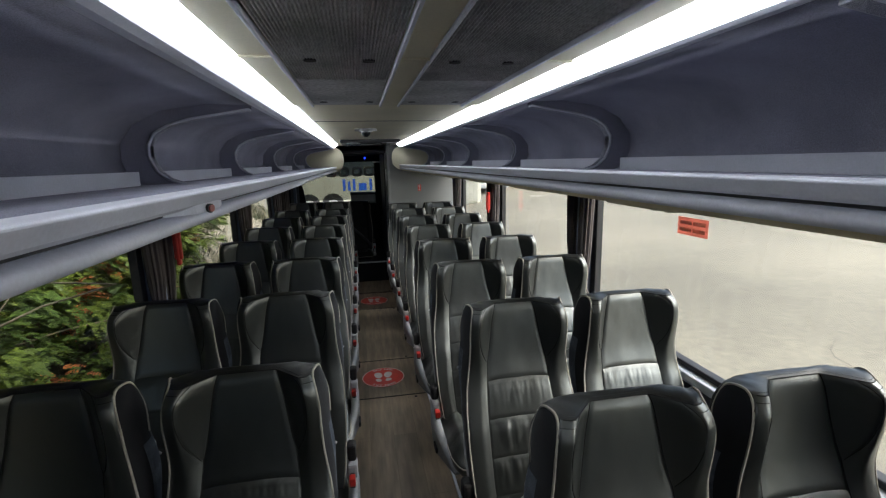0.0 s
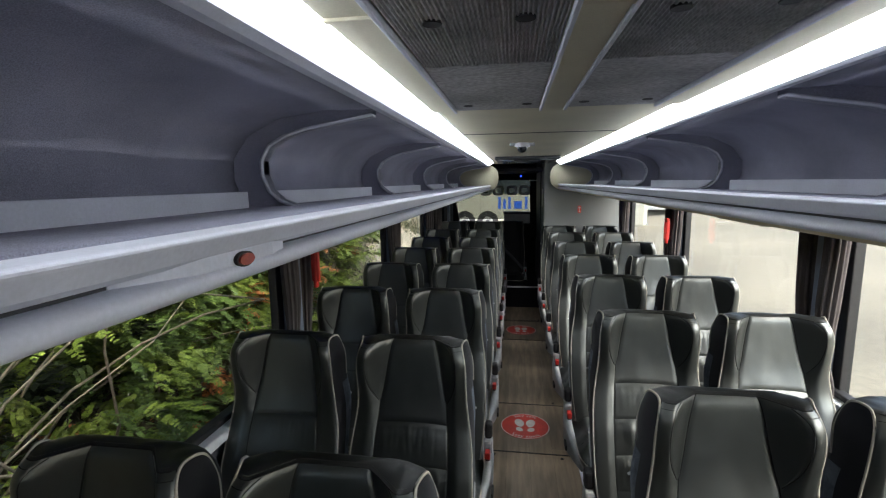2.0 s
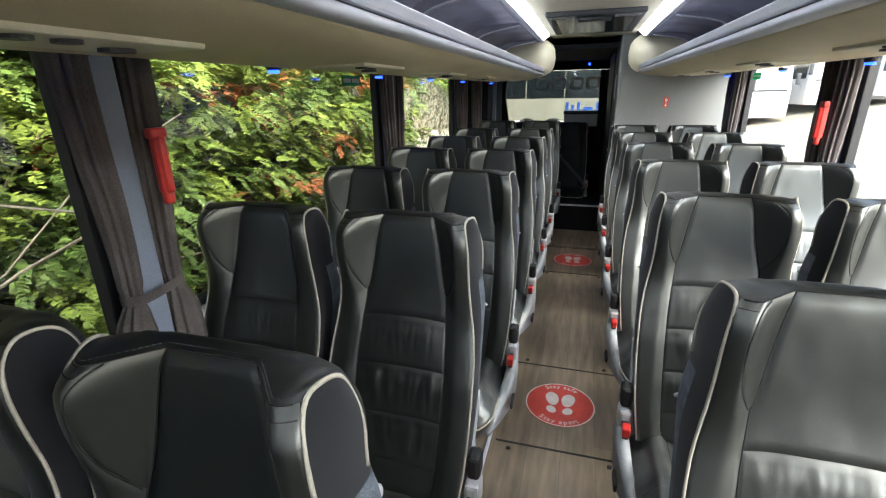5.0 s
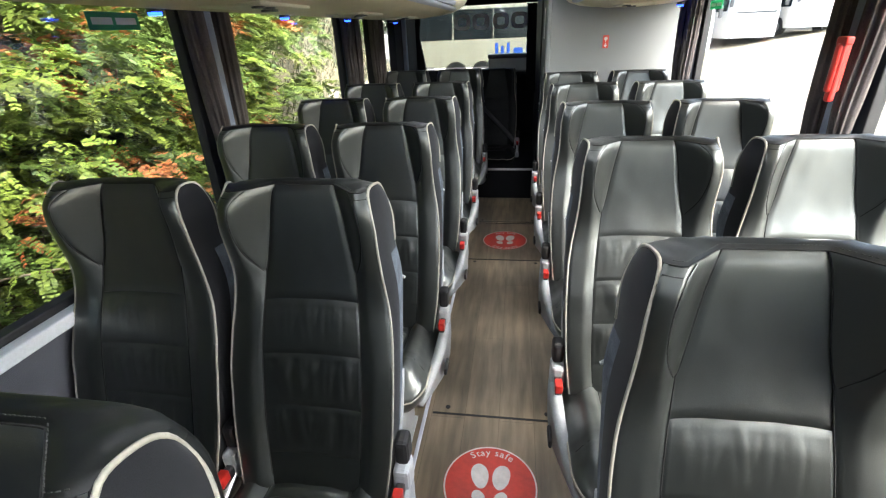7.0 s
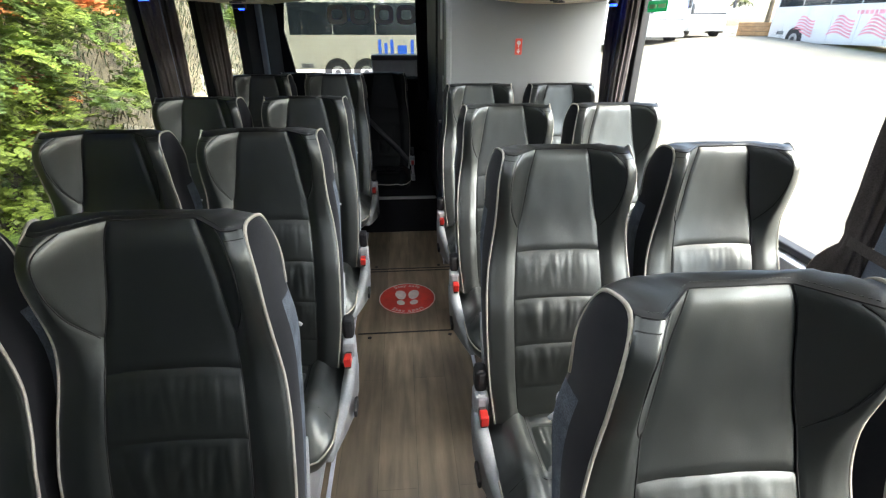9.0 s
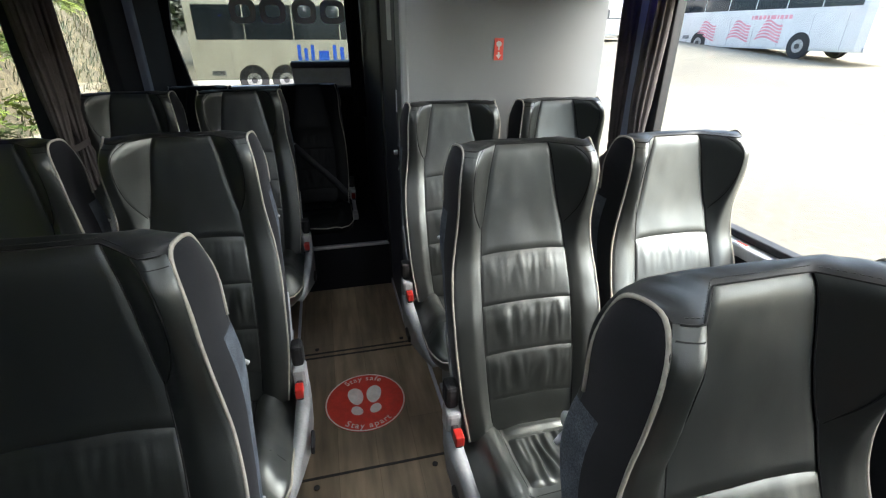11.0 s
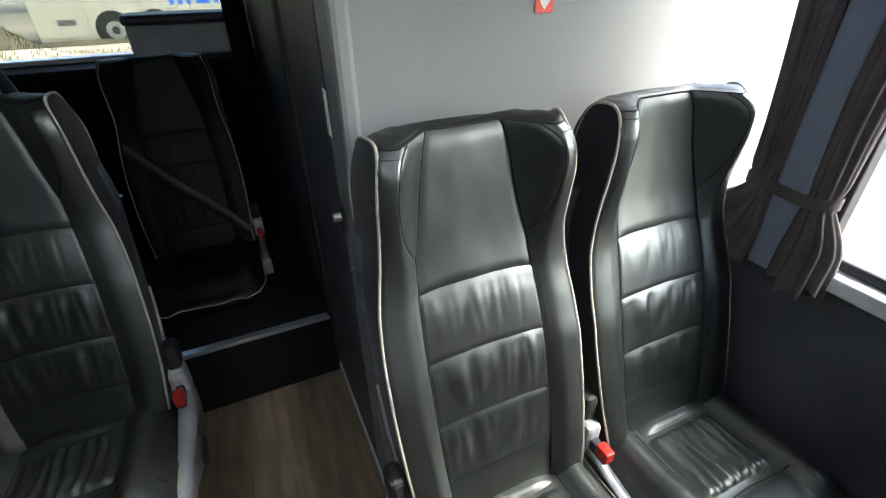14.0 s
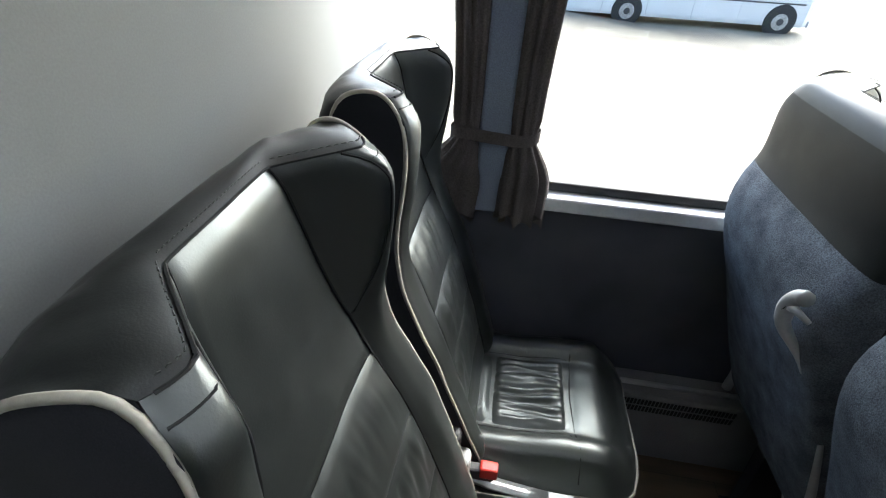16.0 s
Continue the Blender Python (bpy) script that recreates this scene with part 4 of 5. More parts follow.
def build_seat(sx, aisle, label):
    """A seat that faces -y, its origin on the floor in line with its buckle. sx: the side on which it stands."""
    t = thing("passenger_seat", label, "seat", "coach seats")
    back = part("backrest", shell(0.0, 0.17, 0.47, 1.075, 5, 20), VELVET, t, "black cloth side", True)
    part("side_cloth", shell(0.83, 1.0, 0.47, 1.075, 5, 20), VELVET, back, "black cloth side", True)
    part("ear_cloth", shell(0.0, 0.3, 1.075, TOP, 12, 12), VELVET, back, "black cloth side of the headrest", True)
    part("ear_cloth", shell(0.7, 1.0, 1.075, TOP, 12, 12), VELVET, back, "black cloth side of the headrest", True)
    part("back_cloth", shell(0.17, 0.83, 0.47, 1.075, 30, 20), FABRIC, back, "blue-grey patterned cloth back", True)
    part("back_leather", shell(0.3, 0.7, 1.075, TOP, 20, 10), BACK_VINYL, back, "black leather upper back", True)
    part("head_top", head_top(), LID_LEATHER, back, "", True)
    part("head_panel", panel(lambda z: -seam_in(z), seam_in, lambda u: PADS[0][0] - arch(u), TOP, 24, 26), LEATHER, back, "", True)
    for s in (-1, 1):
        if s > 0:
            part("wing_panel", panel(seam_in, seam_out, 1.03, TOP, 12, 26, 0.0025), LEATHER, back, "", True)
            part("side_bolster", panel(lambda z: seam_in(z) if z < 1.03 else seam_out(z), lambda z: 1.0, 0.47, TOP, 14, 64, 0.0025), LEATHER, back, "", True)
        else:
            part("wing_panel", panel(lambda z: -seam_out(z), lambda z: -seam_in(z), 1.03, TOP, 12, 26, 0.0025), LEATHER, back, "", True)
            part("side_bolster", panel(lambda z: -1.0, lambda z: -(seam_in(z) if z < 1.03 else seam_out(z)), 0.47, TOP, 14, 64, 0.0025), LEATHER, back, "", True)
        edge = [front(s * 1.0, 0.47 + (TOP - 0.47) * k / 44) + Vector((s * 0.001, 0.003, 0)) for k in range(45)]
        edge += [shell_point(0.3 * k / 12 if s < 0 else 1 - 0.3 * k / 12, TOP) + Vector((0, 0, 0.001)) for k in range(1, 13)]
        edge += [shell_point(0.3 if s < 0 else 0.7, TOP - 0.15 * k / 8) for k in range(1, 9)]
        for _ in range(3):
            edge = edge[:40] + [(edge[i - 1] + edge[i] * 2 + edge[i + 1]) / 4 for i in range(40, len(edge) - 1)] + edge[-1:]
        part("piping", tube(bmesh.new(), edge, 0.0033, 6), PIPING, back, "cream piping", True)
    for top, low in PADS:
        part("lumbar_cushion", panel(lambda z: -INNER, lambda z: INNER, lambda u, q=low: q - arch(u), lambda u, q=top: q - arch(u), 60, 18, 0.003), LEATHER, back, "gathered leather pad", True)
    part("lower_back", panel(lambda z: -INNER, lambda z: INNER, 0.47, lambda u: PADS[2][1] - arch(u), 16, 6), LEATHER, back, "", True)
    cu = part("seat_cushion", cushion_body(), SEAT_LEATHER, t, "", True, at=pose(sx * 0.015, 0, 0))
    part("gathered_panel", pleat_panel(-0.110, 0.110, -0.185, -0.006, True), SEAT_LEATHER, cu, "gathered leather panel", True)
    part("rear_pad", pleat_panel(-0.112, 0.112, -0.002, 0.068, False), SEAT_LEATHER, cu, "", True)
    part("piping", tube(bmesh.new(), cushion_rim(0.013), 0.0034, 6), PIPING, cu, "cream piping", True)
    for s in (-1, 1):
        part("seam", tube(bmesh.new(), [(s * 0.116, -0.195 + 0.24 * k / 12, cushion_top(s * 0.116, -0.195 + 0.24 * k / 12) + 0.0005) for k in range(13)], 0.0018, 5), SEAM, cu)
    part("seam", tube(bmesh.new(), [(-0.215 + 0.43 * k / 24, -0.197 - 0.012 * abs(k / 12 - 1), cushion_top(-0.215 + 0.43 * k / 24, -0.2) + 0.0005) for k in range(25)], 0.0018, 5), SEAM, cu)
    seat_legs(t, sx)
    # the aisle-side hardware
    bx = -sx * 0.235
    b = bmesh.new()
    tube(b, [(bx, 0.10, 0.40), (bx, 0.06, 0.45), (bx, 0.025, 0.50)], 0.008, 8)
    stalk = part("buckle", b, METAL, t, "seat-belt buckle on a metal stalk", True)
    part("buckle_body", boxed((bx - 0.011, -0.022, 0.485), (bx + 0.011, 0.035, 0.520), 0.005), DARK_PLASTIC, stalk, "black buckle body")
    part("buckle_button", boxed((bx - 0.0125, -0.028, 0.497), (bx + 0.0125, 0.010, 0.530), 0.004), RED_PLASTIC, stalk, "red release button")
    part("armrest", boxed((bx - 0.019, 0.055, 0.552), (bx + 0.019, 0.112, 0.628), 0.012), BLACK_RUBBER, t, "black armrest stub")
    part("hinge_cover", boxed((bx - 0.022, 0.03, 0.47), (bx + 0.022, 0.10, 0.555), 0.012), GREY_PLASTIC, t, "grey hinge cover")
    for s in (0.3, 0.7):
        part("back_edge", tube(bmesh.new(), [shell_point(s, 0.40 + 0.34 * k / 12) + Vector((0, 0.002, 0)) for k in range(13)], lambda f: 0.013 - 0.008 * f, 8), GREY_PLASTIC, back, "grey plastic edge of the seat back", True)
    if not aisle:
        path = [(0.075, 0.55), (0.055, 0.51), (0.03, 0.485), (-0.02, 0.465), (-0.09, 0.452), (-0.14, 0.445)]
        bm = bmesh.new()
        rows = [[(bx + dx, y + dy, z + dz) for dx, dy, dz in ((-0.013, -0.004, 0.004), (0.013, -0.004, 0.004), (0.013, 0.004, -0.004), (-0.013, 0.004, -0.004))] for y, z in path]
        vs = grid(bm, rows, True)
        bm.faces.new(vs[0])
        bm.faces.new(vs[-1])
        bar = part("bracket", bm, METAL, t, "pale metal bracket between the two seats", True)
        part("bracket_foot", boxed((bx - 0.017, -0.20, 0.40), (bx + 0.017, -0.13, 0.446), 0.006), GREY_PLASTIC, bar, "grey plastic foot")
    # side cover, a curved panel
    if aisle:
        outline = [(0.10, 0.50), (0.06, 0.505), (-0.02, 0.475), (-0.12, 0.437), (-0.22, 0.415), (-0.31, 0.385), (-0.30, 0.365), (-0.20, 0.335), (-0.08, 0.322), (0.04, 0.355), (0.10, 0.43)]
        bm = bmesh.new()
        rows = []
        for k, x in enumerate((-0.012, 0.012, 0.022)):
            f = (1.0, 1.0, 0.80)[k]
            cy, cz = -0.08, 0.39
            rows.append([(bx - sx * 0.004 - sx * x + sx * 0.045 * smooth(0.0, -0.31, cy + (y - cy) * f), cy + (y - cy) * f, cz + (z - cz) * f) for y, z in outline])
        vs = grid(bm, rows, True)
        bm.faces.new(vs[-1])
        bm.faces.new(vs[0])
        cover = part("side_cover", bm, COVER_GREY, t, "light-grey moulded side cover", True)
        part("recline_lever", boxed((bx - sx * 0.026 - 0.006, -0.13, 0.365), (bx - sx * 0.026 + 0.006, -0.055, 0.395), 0.006), BLACK_RUBBER, cover, "black recline lever")
    # hooked grab handle on the back's aisle edge
    hx = -sx * (0.20 if aisle else 0.184)
    dip = 0.035 if aisle else 0.012
    pts = []
    for k in range(17):
        f = k / 16
        z = (0.845 if aisle else 0.872) + (0.155 if aisle else 0.145) * (1 - (1 - f) ** 1.5)
        out = 0.034 * smooth(0.0, 0.45, f)
        pts.append((hx + sx * 0.028 * math.sin(math.pi * f) ** 0.8, shell_point(0.5, min(z, 1.0)).y - dip + out, z))
    grip = part("grab_handle", tube(bmesh.new(), pts, lambda f: 0.007 + 0.0065 * math.sin(min(f * 1.2, 1.0) * math.pi * 0.65) ** 2, 10), GREY_PLASTIC, back, "light-grey hooked plastic grab handle", True)
    p = Vector(pts[10])
    part("prong", tube(bmesh.new(), [p, p + Vector((-sx * 0.022, 0.003, 0.008)), p + Vector((-sx * 0.044, -0.008, 0.004))], lambda f: 0.009 - 0.005 * f, 8), GREY_PLASTIC, grip, "", True)
    part("finger_slot", disc(bmesh.new(), (p.x - sx * 0.004, p.y + 0.009, p.z + 0.004), 0.006, "y", 0.004, 16, 1.7), BLACK_RUBBER, grip, "dark oval opening")
    for s in (-1, 1):
        lines = [[(s * seam_in(z), z) for z in [1.03 + (TOP - 1.03) * k / 16 for k in range(17)]],
                 [(s * seam_out(z), z) for z in [1.03 + (TOP - 1.032) * k / 30 for k in range(31)]],
                 [(s * INNER, 0.50 + 0.53 * k / 30) for k in range(31)],
                 [(s * (0.82 + 0.17 * k / 6), 1.234) for k in range(7)]]
        for ln in lines:
            part("seam", tube(bmesh.new(), [front(u, z) + Vector((0, 0.0012, 0)) for u, z in ln], 0.0013, 5), SEAM, back)
    b = bmesh.new()
    for k in range(58):
        u = -0.93 + 1.86 * k / 57
        if abs(abs(u) - 0.428) < 0.02:
            continue
        p, q = front(u - 0.009, TOP), front(u + 0.009, TOP)
        lift = Vector((0, 0.0065, 0.0066))
        tube(b, [p + lift, (p + q) / 2 + lift + Vector((0, 0, 0.0005)), q + lift], 0.0007, 4)
    part("stitching", b, THREAD, back, "fine row of thread stitches")
    part("seam", tube(bmesh.new(), [front(-0.97 + 1.94 * k / 40, TOP) + Vector((0, 0.0015, 0.0005)) for k in range(41)], 0.0015, 5), SEAM, back)
    return t


SEAT_LABEL = "black leather high-backed coach seat with cream piping beside the %s"
AXIS, AISLE_X, WINDOW_X = -0.016, 0.449, 0.928
RIGHT_ROWS = [6.165 - 0.763 * k for k in range(0, 10)]
LEFT_ROWS = [6.77] + [5.69 - 0.754 * k for k in range(0, 9)]
for sx, rows in ((1, RIGHT_ROWS), (-1, LEFT_ROWS)):
    for aisle in (True, False):
        x = AXIS + sx * (AISLE_X if aisle else WINDOW_X)
        proto = build_seat(sx, aisle, SEAT_LABEL % ("aisle" if aisle else "window"))
        proto.matrix_basis = pose(x, rows[0], 0)
        for k, y in enumerate(rows[1:]):
            s = copy_thing(proto, pose(x, y, 0))
            if sx > 0 and aisle and k == 3:
                b = bmesh.new()
                grid(b, [[(0.247 + dx, 0.17 + (f - 0.5) * 0.10 + dy * w, 0.785 + (f - 0.5) * 0.24) for dx, dy in ((-0.016, -0.8), (0.016, -0.8), (0.022, 0.0), (0.016, 0.8), (-0.016, 0.8), (-0.022, 0.0))]
                         for f, w in ((0.0, 0.012), (0.04, 0.026), (0.5, 0.030), (0.94, 0.026), (1.0, 0.012))], True)
                flap = part("armrest_flap", b, BLACK_RUBBER, s, "raised dark armrest", True)
                part("button", disc(bmesh.new(), (0.224, 0.20, 0.86), 0.011, "x", 0.006, 16), METAL, flap, "round silver button")
        if sx < 0 and not aisle:
            for xx in (-0.86, -0.172):
                s = copy_thing(proto, pose(xx, 7.75, -0.075))
                s["label"] = "dull black leather rear seat on the raised step"
                for c in s.children_recursive:
                    if c.data.materials[0] in (LEATHER, SEAT_LEATHER):
                        c.data = c.data.copy()
                        c.data.materials[0] = REAR_LEATHER
            pts = [front(-0.93 + 1.9 * k / 20, 0.93 - 0.40 * k / 20) + Vector((0, -0.022 - 0.012 * math.sin(k / 20 * math.pi), 0)) for k in range(21)]
            b = bmesh.new()
            grid(b, [[p + Vector((dx, dy, dz)) for dx, dy, dz in ((0.009, 0, 0.021), (0.009, -0.002, 0.021), (-0.009, -0.002, -0.021), (-0.009, 0, -0.021))] for p in pts], True)
            part("belt_strap", b, DARK_PLASTIC, s, "black seat-belt strap drawn across the backrest", True)


# ---- curtains ----
def curtain_pair(sx, y, name="curtain", loose=0.0, flare=0.0):
    t = thing(name, "gathered brown-grey curtain tied back on the window pillar", "curtain", "window curtains")
    for k, s in enumerate((-1, 1)):
        rows = []
        nz, n = 30, 46
        for j in range(nz + 1):
            z = 1.69 - (1.69 - 0.845) * j / nz
            d = abs(z - 1.06)
            w = 0.052 + 0.018 * smooth(0.05, 0.6, z - 1.06) + (0.045 * smooth(0.0, 0.12, 1.06 - z) if z < 1.06 else 0)
            if s > 0:
                w *= 1 + loose * smooth(1.62, 1.10, z)
            depth = 0.020 + 0.012 * smooth(0.0, 0.25, d)
            mid = s * (0.066 + 0.018 * smooth(0.1, 0.6, z - 1.06) + (0.014 * smooth(0, 0.1, 1.06 - z) if z < 1.06 else 0))
            if s > 0 and flare:
                w += flare * smooth(1.04, 0.90, z)
                mid += 0.55 * flare * smooth(1.04, 0.88, z)
            if s > 0:
                mid += 0.5 * 0.055 * loose * smooth(1.62, 1.10, z)
            ring = []
            for i in range(n):
                a = i * math.tau / n
                fold = 1 + (0.32 if z > 1.08 or z < 1.04 else 0.08) * math.sin(a * 9 + k * 2 + 1.3 * noise.noise(Vector((a, z * 2, y)))) + 0.12 * noise.noise(Vector((a * 3, z * 5, y + k)))
                zz = z
                if j == nz:
                    zz += 0.035 * noise.noise(Vector((a * 2.5, 0.3, y + k))) + 0.02 * noise.noise(Vector((a * 11, 0.7, y + k)))
                ring.append((sx * (WALL - 0.055) + sx * depth * math.cos(a) * fold, y + mid + w * 0.5 * math.sin(a) * fold, zz))
            rows.append(ring)
        part("curtain_half", loft(rows, False), CURTAIN, t, "", True)
    b = bmesh.new()
    ring = []
    for i in range(33):
        a = i * math.tau / 32
        ring.append((sx * (WALL - 0.055) + 0.034 * math.cos(a), y + 0.100 * math.copysign(abs(math.sin(a)) ** 0.7, math.sin(a)), 1.06 + 0.004 * math.sin(3 * a)))
    rows = [[(x, yy, z + dz) for x, yy, z in ring] for dz in (-0.014, 0.0, 0.014)]
    grid(b, rows)
    part("tie_band", b, CURTAIN, t, "cloth tie band", True)
    return t


for sx in (-1, 1):
    for y in PILLARS[sx][1:6]:
        curtain_pair(sx, y, loose=0.4 if y == 4.54 else 0.0, flare=0.10 if y == 6.235 else 0.0)
curtain_pair(-1, 6.86)


def hammer(sx, y):
    t = thing("emergency_hammer", "red emergency hammer in a holder on the window pillar", "hammer", "emergency hammers")
    x = sx * (WALL - 0.13)
    part("holder", boxed((x - 0.010, y - 0.015, 1.30), (x + 0.010, y + 0.015, 1.49), 0.007), RED_PLASTIC, t, "red plastic holder")
    part("grip", boxed((x - 0.02, y - 0.012, 1.33), (x + 0.02, y + 0.012, 1.48), 0.008), RED_PLASTIC, t)
    part("head", boxed((x - 0.013, y - 0.026, 1.474), (x + 0.013, y + 0.026, 1.50), 0.006), RED_PLASTIC, t)


hammer(-1, 2.715)
hammer(1, 4.45)

# window stickers
RED_PRINT = film_material("faded_red_print", (0.80, 0.62, 0.58))
st = thing("exit_sticker", "small red emergency-exit sticker with two lines of writing on the glass", "sticker")
part("plate", boxed((WALL + 0.026, 1.785, 1.465), (WALL + 0.0275, 1.965, 1.540)), RED_FILM, st)
for z in (1.518, 1.487):
    for y0, y1 in ((1.80, 1.87), (1.88, 1.95)):
        part("writing_bar", boxed((WALL + 0.0245, y0, z - 0.008), (WALL + 0.0258, y1, z + 0.008)), RED_PRINT, st)
ps = thing("window_notice", "white paper notice stuck on the side window glass", "notice")
part("sheet", boxed((-WALL - 0.0275, 6.47, 1.37), (-WALL - 0.026, 6.585, 1.63)), PAPER_FILM, ps)
part("grey_field", boxed((-WALL - 0.0255, 6.485, 1.43), (-WALL - 0.0245, 6.57, 1.46)), GREY_PLASTIC, ps, "grey printed field")
lb = thing("ledge_label", "tiny white label with a red stripe on the window ledge", "label")
part("plate", boxed((WALL - 0.040, 5.555, SILL + 0.0045), (WALL - 0.016, 5.60, SILL + 0.0060)), PAPER, lb)
part("stripe", boxed((WALL - 0.032, 5.558, SILL + 0.0062), (WALL - 0.024, 5.597, SILL + 0.0070)), SIGN_RED, lb, "red stripe")
gs = thing("exit_sign", "small green emergency-exit sticker at the window top", "sticker")
part("plate", boxed((-WALL - 0.0275, 4.03, 1.612), (-WALL - 0.026, 4.24, 1.664)), GREEN_FILM, gs)
for y0, y1 in ((4.045, 4.125), (4.14, 4.225)):
    part("writing_bar", boxed((-WALL - 0.0255, y0, 1.628), (-WALL - 0.0245, y1, 1.648)), PAPER_FILM, gs, "pale writing bar")

gs = thing("exit_sign", "small green emergency-exit sticker at the window top", "sticker")
part("plate", boxed((WALL + 0.026, 5.95, 1.618), (WALL + 0.0275, 6.14, 1.668)), GREEN_FILM, gs)
for y0, y1 in ((5.965, 6.035), (6.05, 6.125)):
    part("writing_bar", boxed((WALL + 0.0245, y0, 1.634), (WALL + 0.0255, y1, 1.652)), PAPER_FILM, gs, "pale writing bar")


# ---- floor stickers ----
def floor_sticker(y, x=-0.022):
    t = thing("floor_sticker", "round red floor sticker with white footprints and lettering", "sticker", "floor stickers", at=pose(x, y, 0))
    part("disc", disc(bmesh.new(), (0, 0, 0.0012), 0.178, "z", 0.0024, 48), STICKER_RED, t)
    ring = bmesh.new()
    rows = [[(r * math.cos(k * math.tau / 48), r * math.sin(k * math.tau / 48), 0.0028) for k in range(48)] for r in (0.171, 0.177)]
    grid(ring, rows, True)
    part("rim", ring, WHITE_PRINT, t, "thin white rim")
    for s in (-1, 1):
        for cy, rx, ry, n in ((0.036, 0.034, 0.055, "sole"), (-0.054, 0.025, 0.028, "heel")):
            b = bmesh.new()
            v = []
            for k in range(28):
                a = k * math.tau / 28
                egg = 1 + 0.12 * math.sin(a) * (1 if n == "sole" else -0.5)
                v.append(b.verts.new((s * 0.041 + rx * egg * math.cos(a) + s * 0.006 * math.sin(a), cy + ry * math.sin(a), 0.0029)))
            b.faces.new(v)
            part(n, b, WHITE_PRINT, t, "white footprint")
    for words, r, low in (("Stay safe", 0.148, False), ("Stay apart", 0.148, True)):
        widths = {"S": 0.027, "t": 0.016, "a": 0.023, "y": 0.022, " ": 0.014, "s": 0.021, "f": 0.015, "e": 0.023, "p": 0.024, "r": 0.017}
        total = sum(widths[c] for c in words)
        s = -total / 2
        for c in words:
            w = widths[c]
            ang = (s + w / 2) / r
            s += w
            if c == " ":
                continue
            if low:
                at = pose(r * math.sin(ang), -r * math.cos(ang), 0.0031, 0, 0, math.degrees(ang))
            else:
                at = pose(r * math.sin(ang), r * math.cos(ang), 0.0031, 0, 0, -math.degrees(ang))
            text_mesh("letter", c, 0.042, WHITE_PRINT, t, at)
    return t


for y in (3.876, 6.14):
    floor_sticker(y)


# ---- outdoors: ground ----
def ground_z(x, y):
    """The yard climbs gently behind the coach, more so to its right; a bank rises on its left."""
    up = min(max(y - 2.0, 0.0), 30.0)
    z = -1.25 - 0.1 * smooth(6, 20, x) + up * (0.0135 + 0.064 * smooth(2, 20, x))
    z += (1.4 * smooth(-2.0, -5.0, x) + 2.6 * smooth(-4.2, -9.0, x)) * (1 - smooth(11, 21, y))
    toe = -2.1 - 0.09 * (y - 8.0)
    z += 2.6 * smooth(7.0, 9.5, y) * (1 - smooth(20, 26, y)) * smooth(toe, toe - 2.8, x)
    return z


def coords(lo, hi, step, far):
    c = [lo + step * k for k in range(int((hi - lo) / step) + 1)]
    return [-far, -500, -200, -100, -70] + c + [hi + 20, hi + 60, hi + 200, far]


b = bmesh.new()
grid(b, [[(x, y, ground_z(x, y) + (0.02 * noise.noise(Vector((x * 0.5, y * 0.5, 0))) if abs(x) < 70 else 0)) for x in coords(-46, 50, 1.5, 2000)] for y in coords(-46, 55, 1.5, 2000)])
alone("ground", b, YARD, "pale worn concrete yard rising behind the coach", "ground", kind="structure", shade=True)


b = bmesh.new()
rows = []
for j in range(57):
    y = -16 + 0.5 * j
    x0 = 13.9 + 1.1 * noise.noise(Vector((0, y * 0.21, 0))) + 0.25 * noise.noise(Vector((3, y * 1.3, 0)))
    x1 = 25.5 + 1.5 * noise.noise(Vector((7, y * 0.2, 0)))
    rows.append([(x0 + (x1 - x0) * i / 12, y + 0.3 * noise.noise(Vector((i, y, 4))), ground_z(x0 + (x1 - x0) * i / 12, y) + (0.04 if 0 < i < 12 else -0.05)) for i in range(13)])
grid(b, rows)
alone("road", b, TARMAC, "worn brown tarmac strip across the yard", "road", kind="structure", shade=True)
b = bmesh.new()
grid(b, [[(-1.55 - 0.42 * i, -22 + 1.0 * j, ground_z(-1.55 - 0.42 * i, -22 + 1.0 * j) + 0.13 + 0.10 * smooth(0, 3, i) + 0.10 * noise.noise(Vector((i * 0.35, j * 0.7, 0)))) for i in range(26)] for j in range(50)])
alone("ground_bank", b, EARTH, "brown earth bank rising behind the hedge", "bank", kind="structure", shade=True)


rng = random.Random(21)
b = bmesh.new()
for k in range(26):
    x, y = rng.uniform(3.5, 20), rng.uniform(-7, 20)
    a = rng.uniform(0, math.tau)
    w = rng.uniform(0.006, 0.018)
    left, right = [], []
    for q in range(rng.randint(8, 26)):
        a += rng.gauss(0, 0.28)
        x, y = x + 0.28 * math.cos(a), y + 0.28 * math.sin(a)
        ww = w * rng.uniform(0.4, 1.3)
        left.append((x - ww * math.sin(a), y + ww * math.cos(a), ground_z(x, y) + 0.03))
        right.append((x + ww * math.sin(a), y - ww * math.cos(a), ground_z(x, y) + 0.03))
    grid(b, [left, right])
alone("yard_cracks", b, TARMAC, "dark tarred cracks across the pale yard", "crack", kind="stuff")


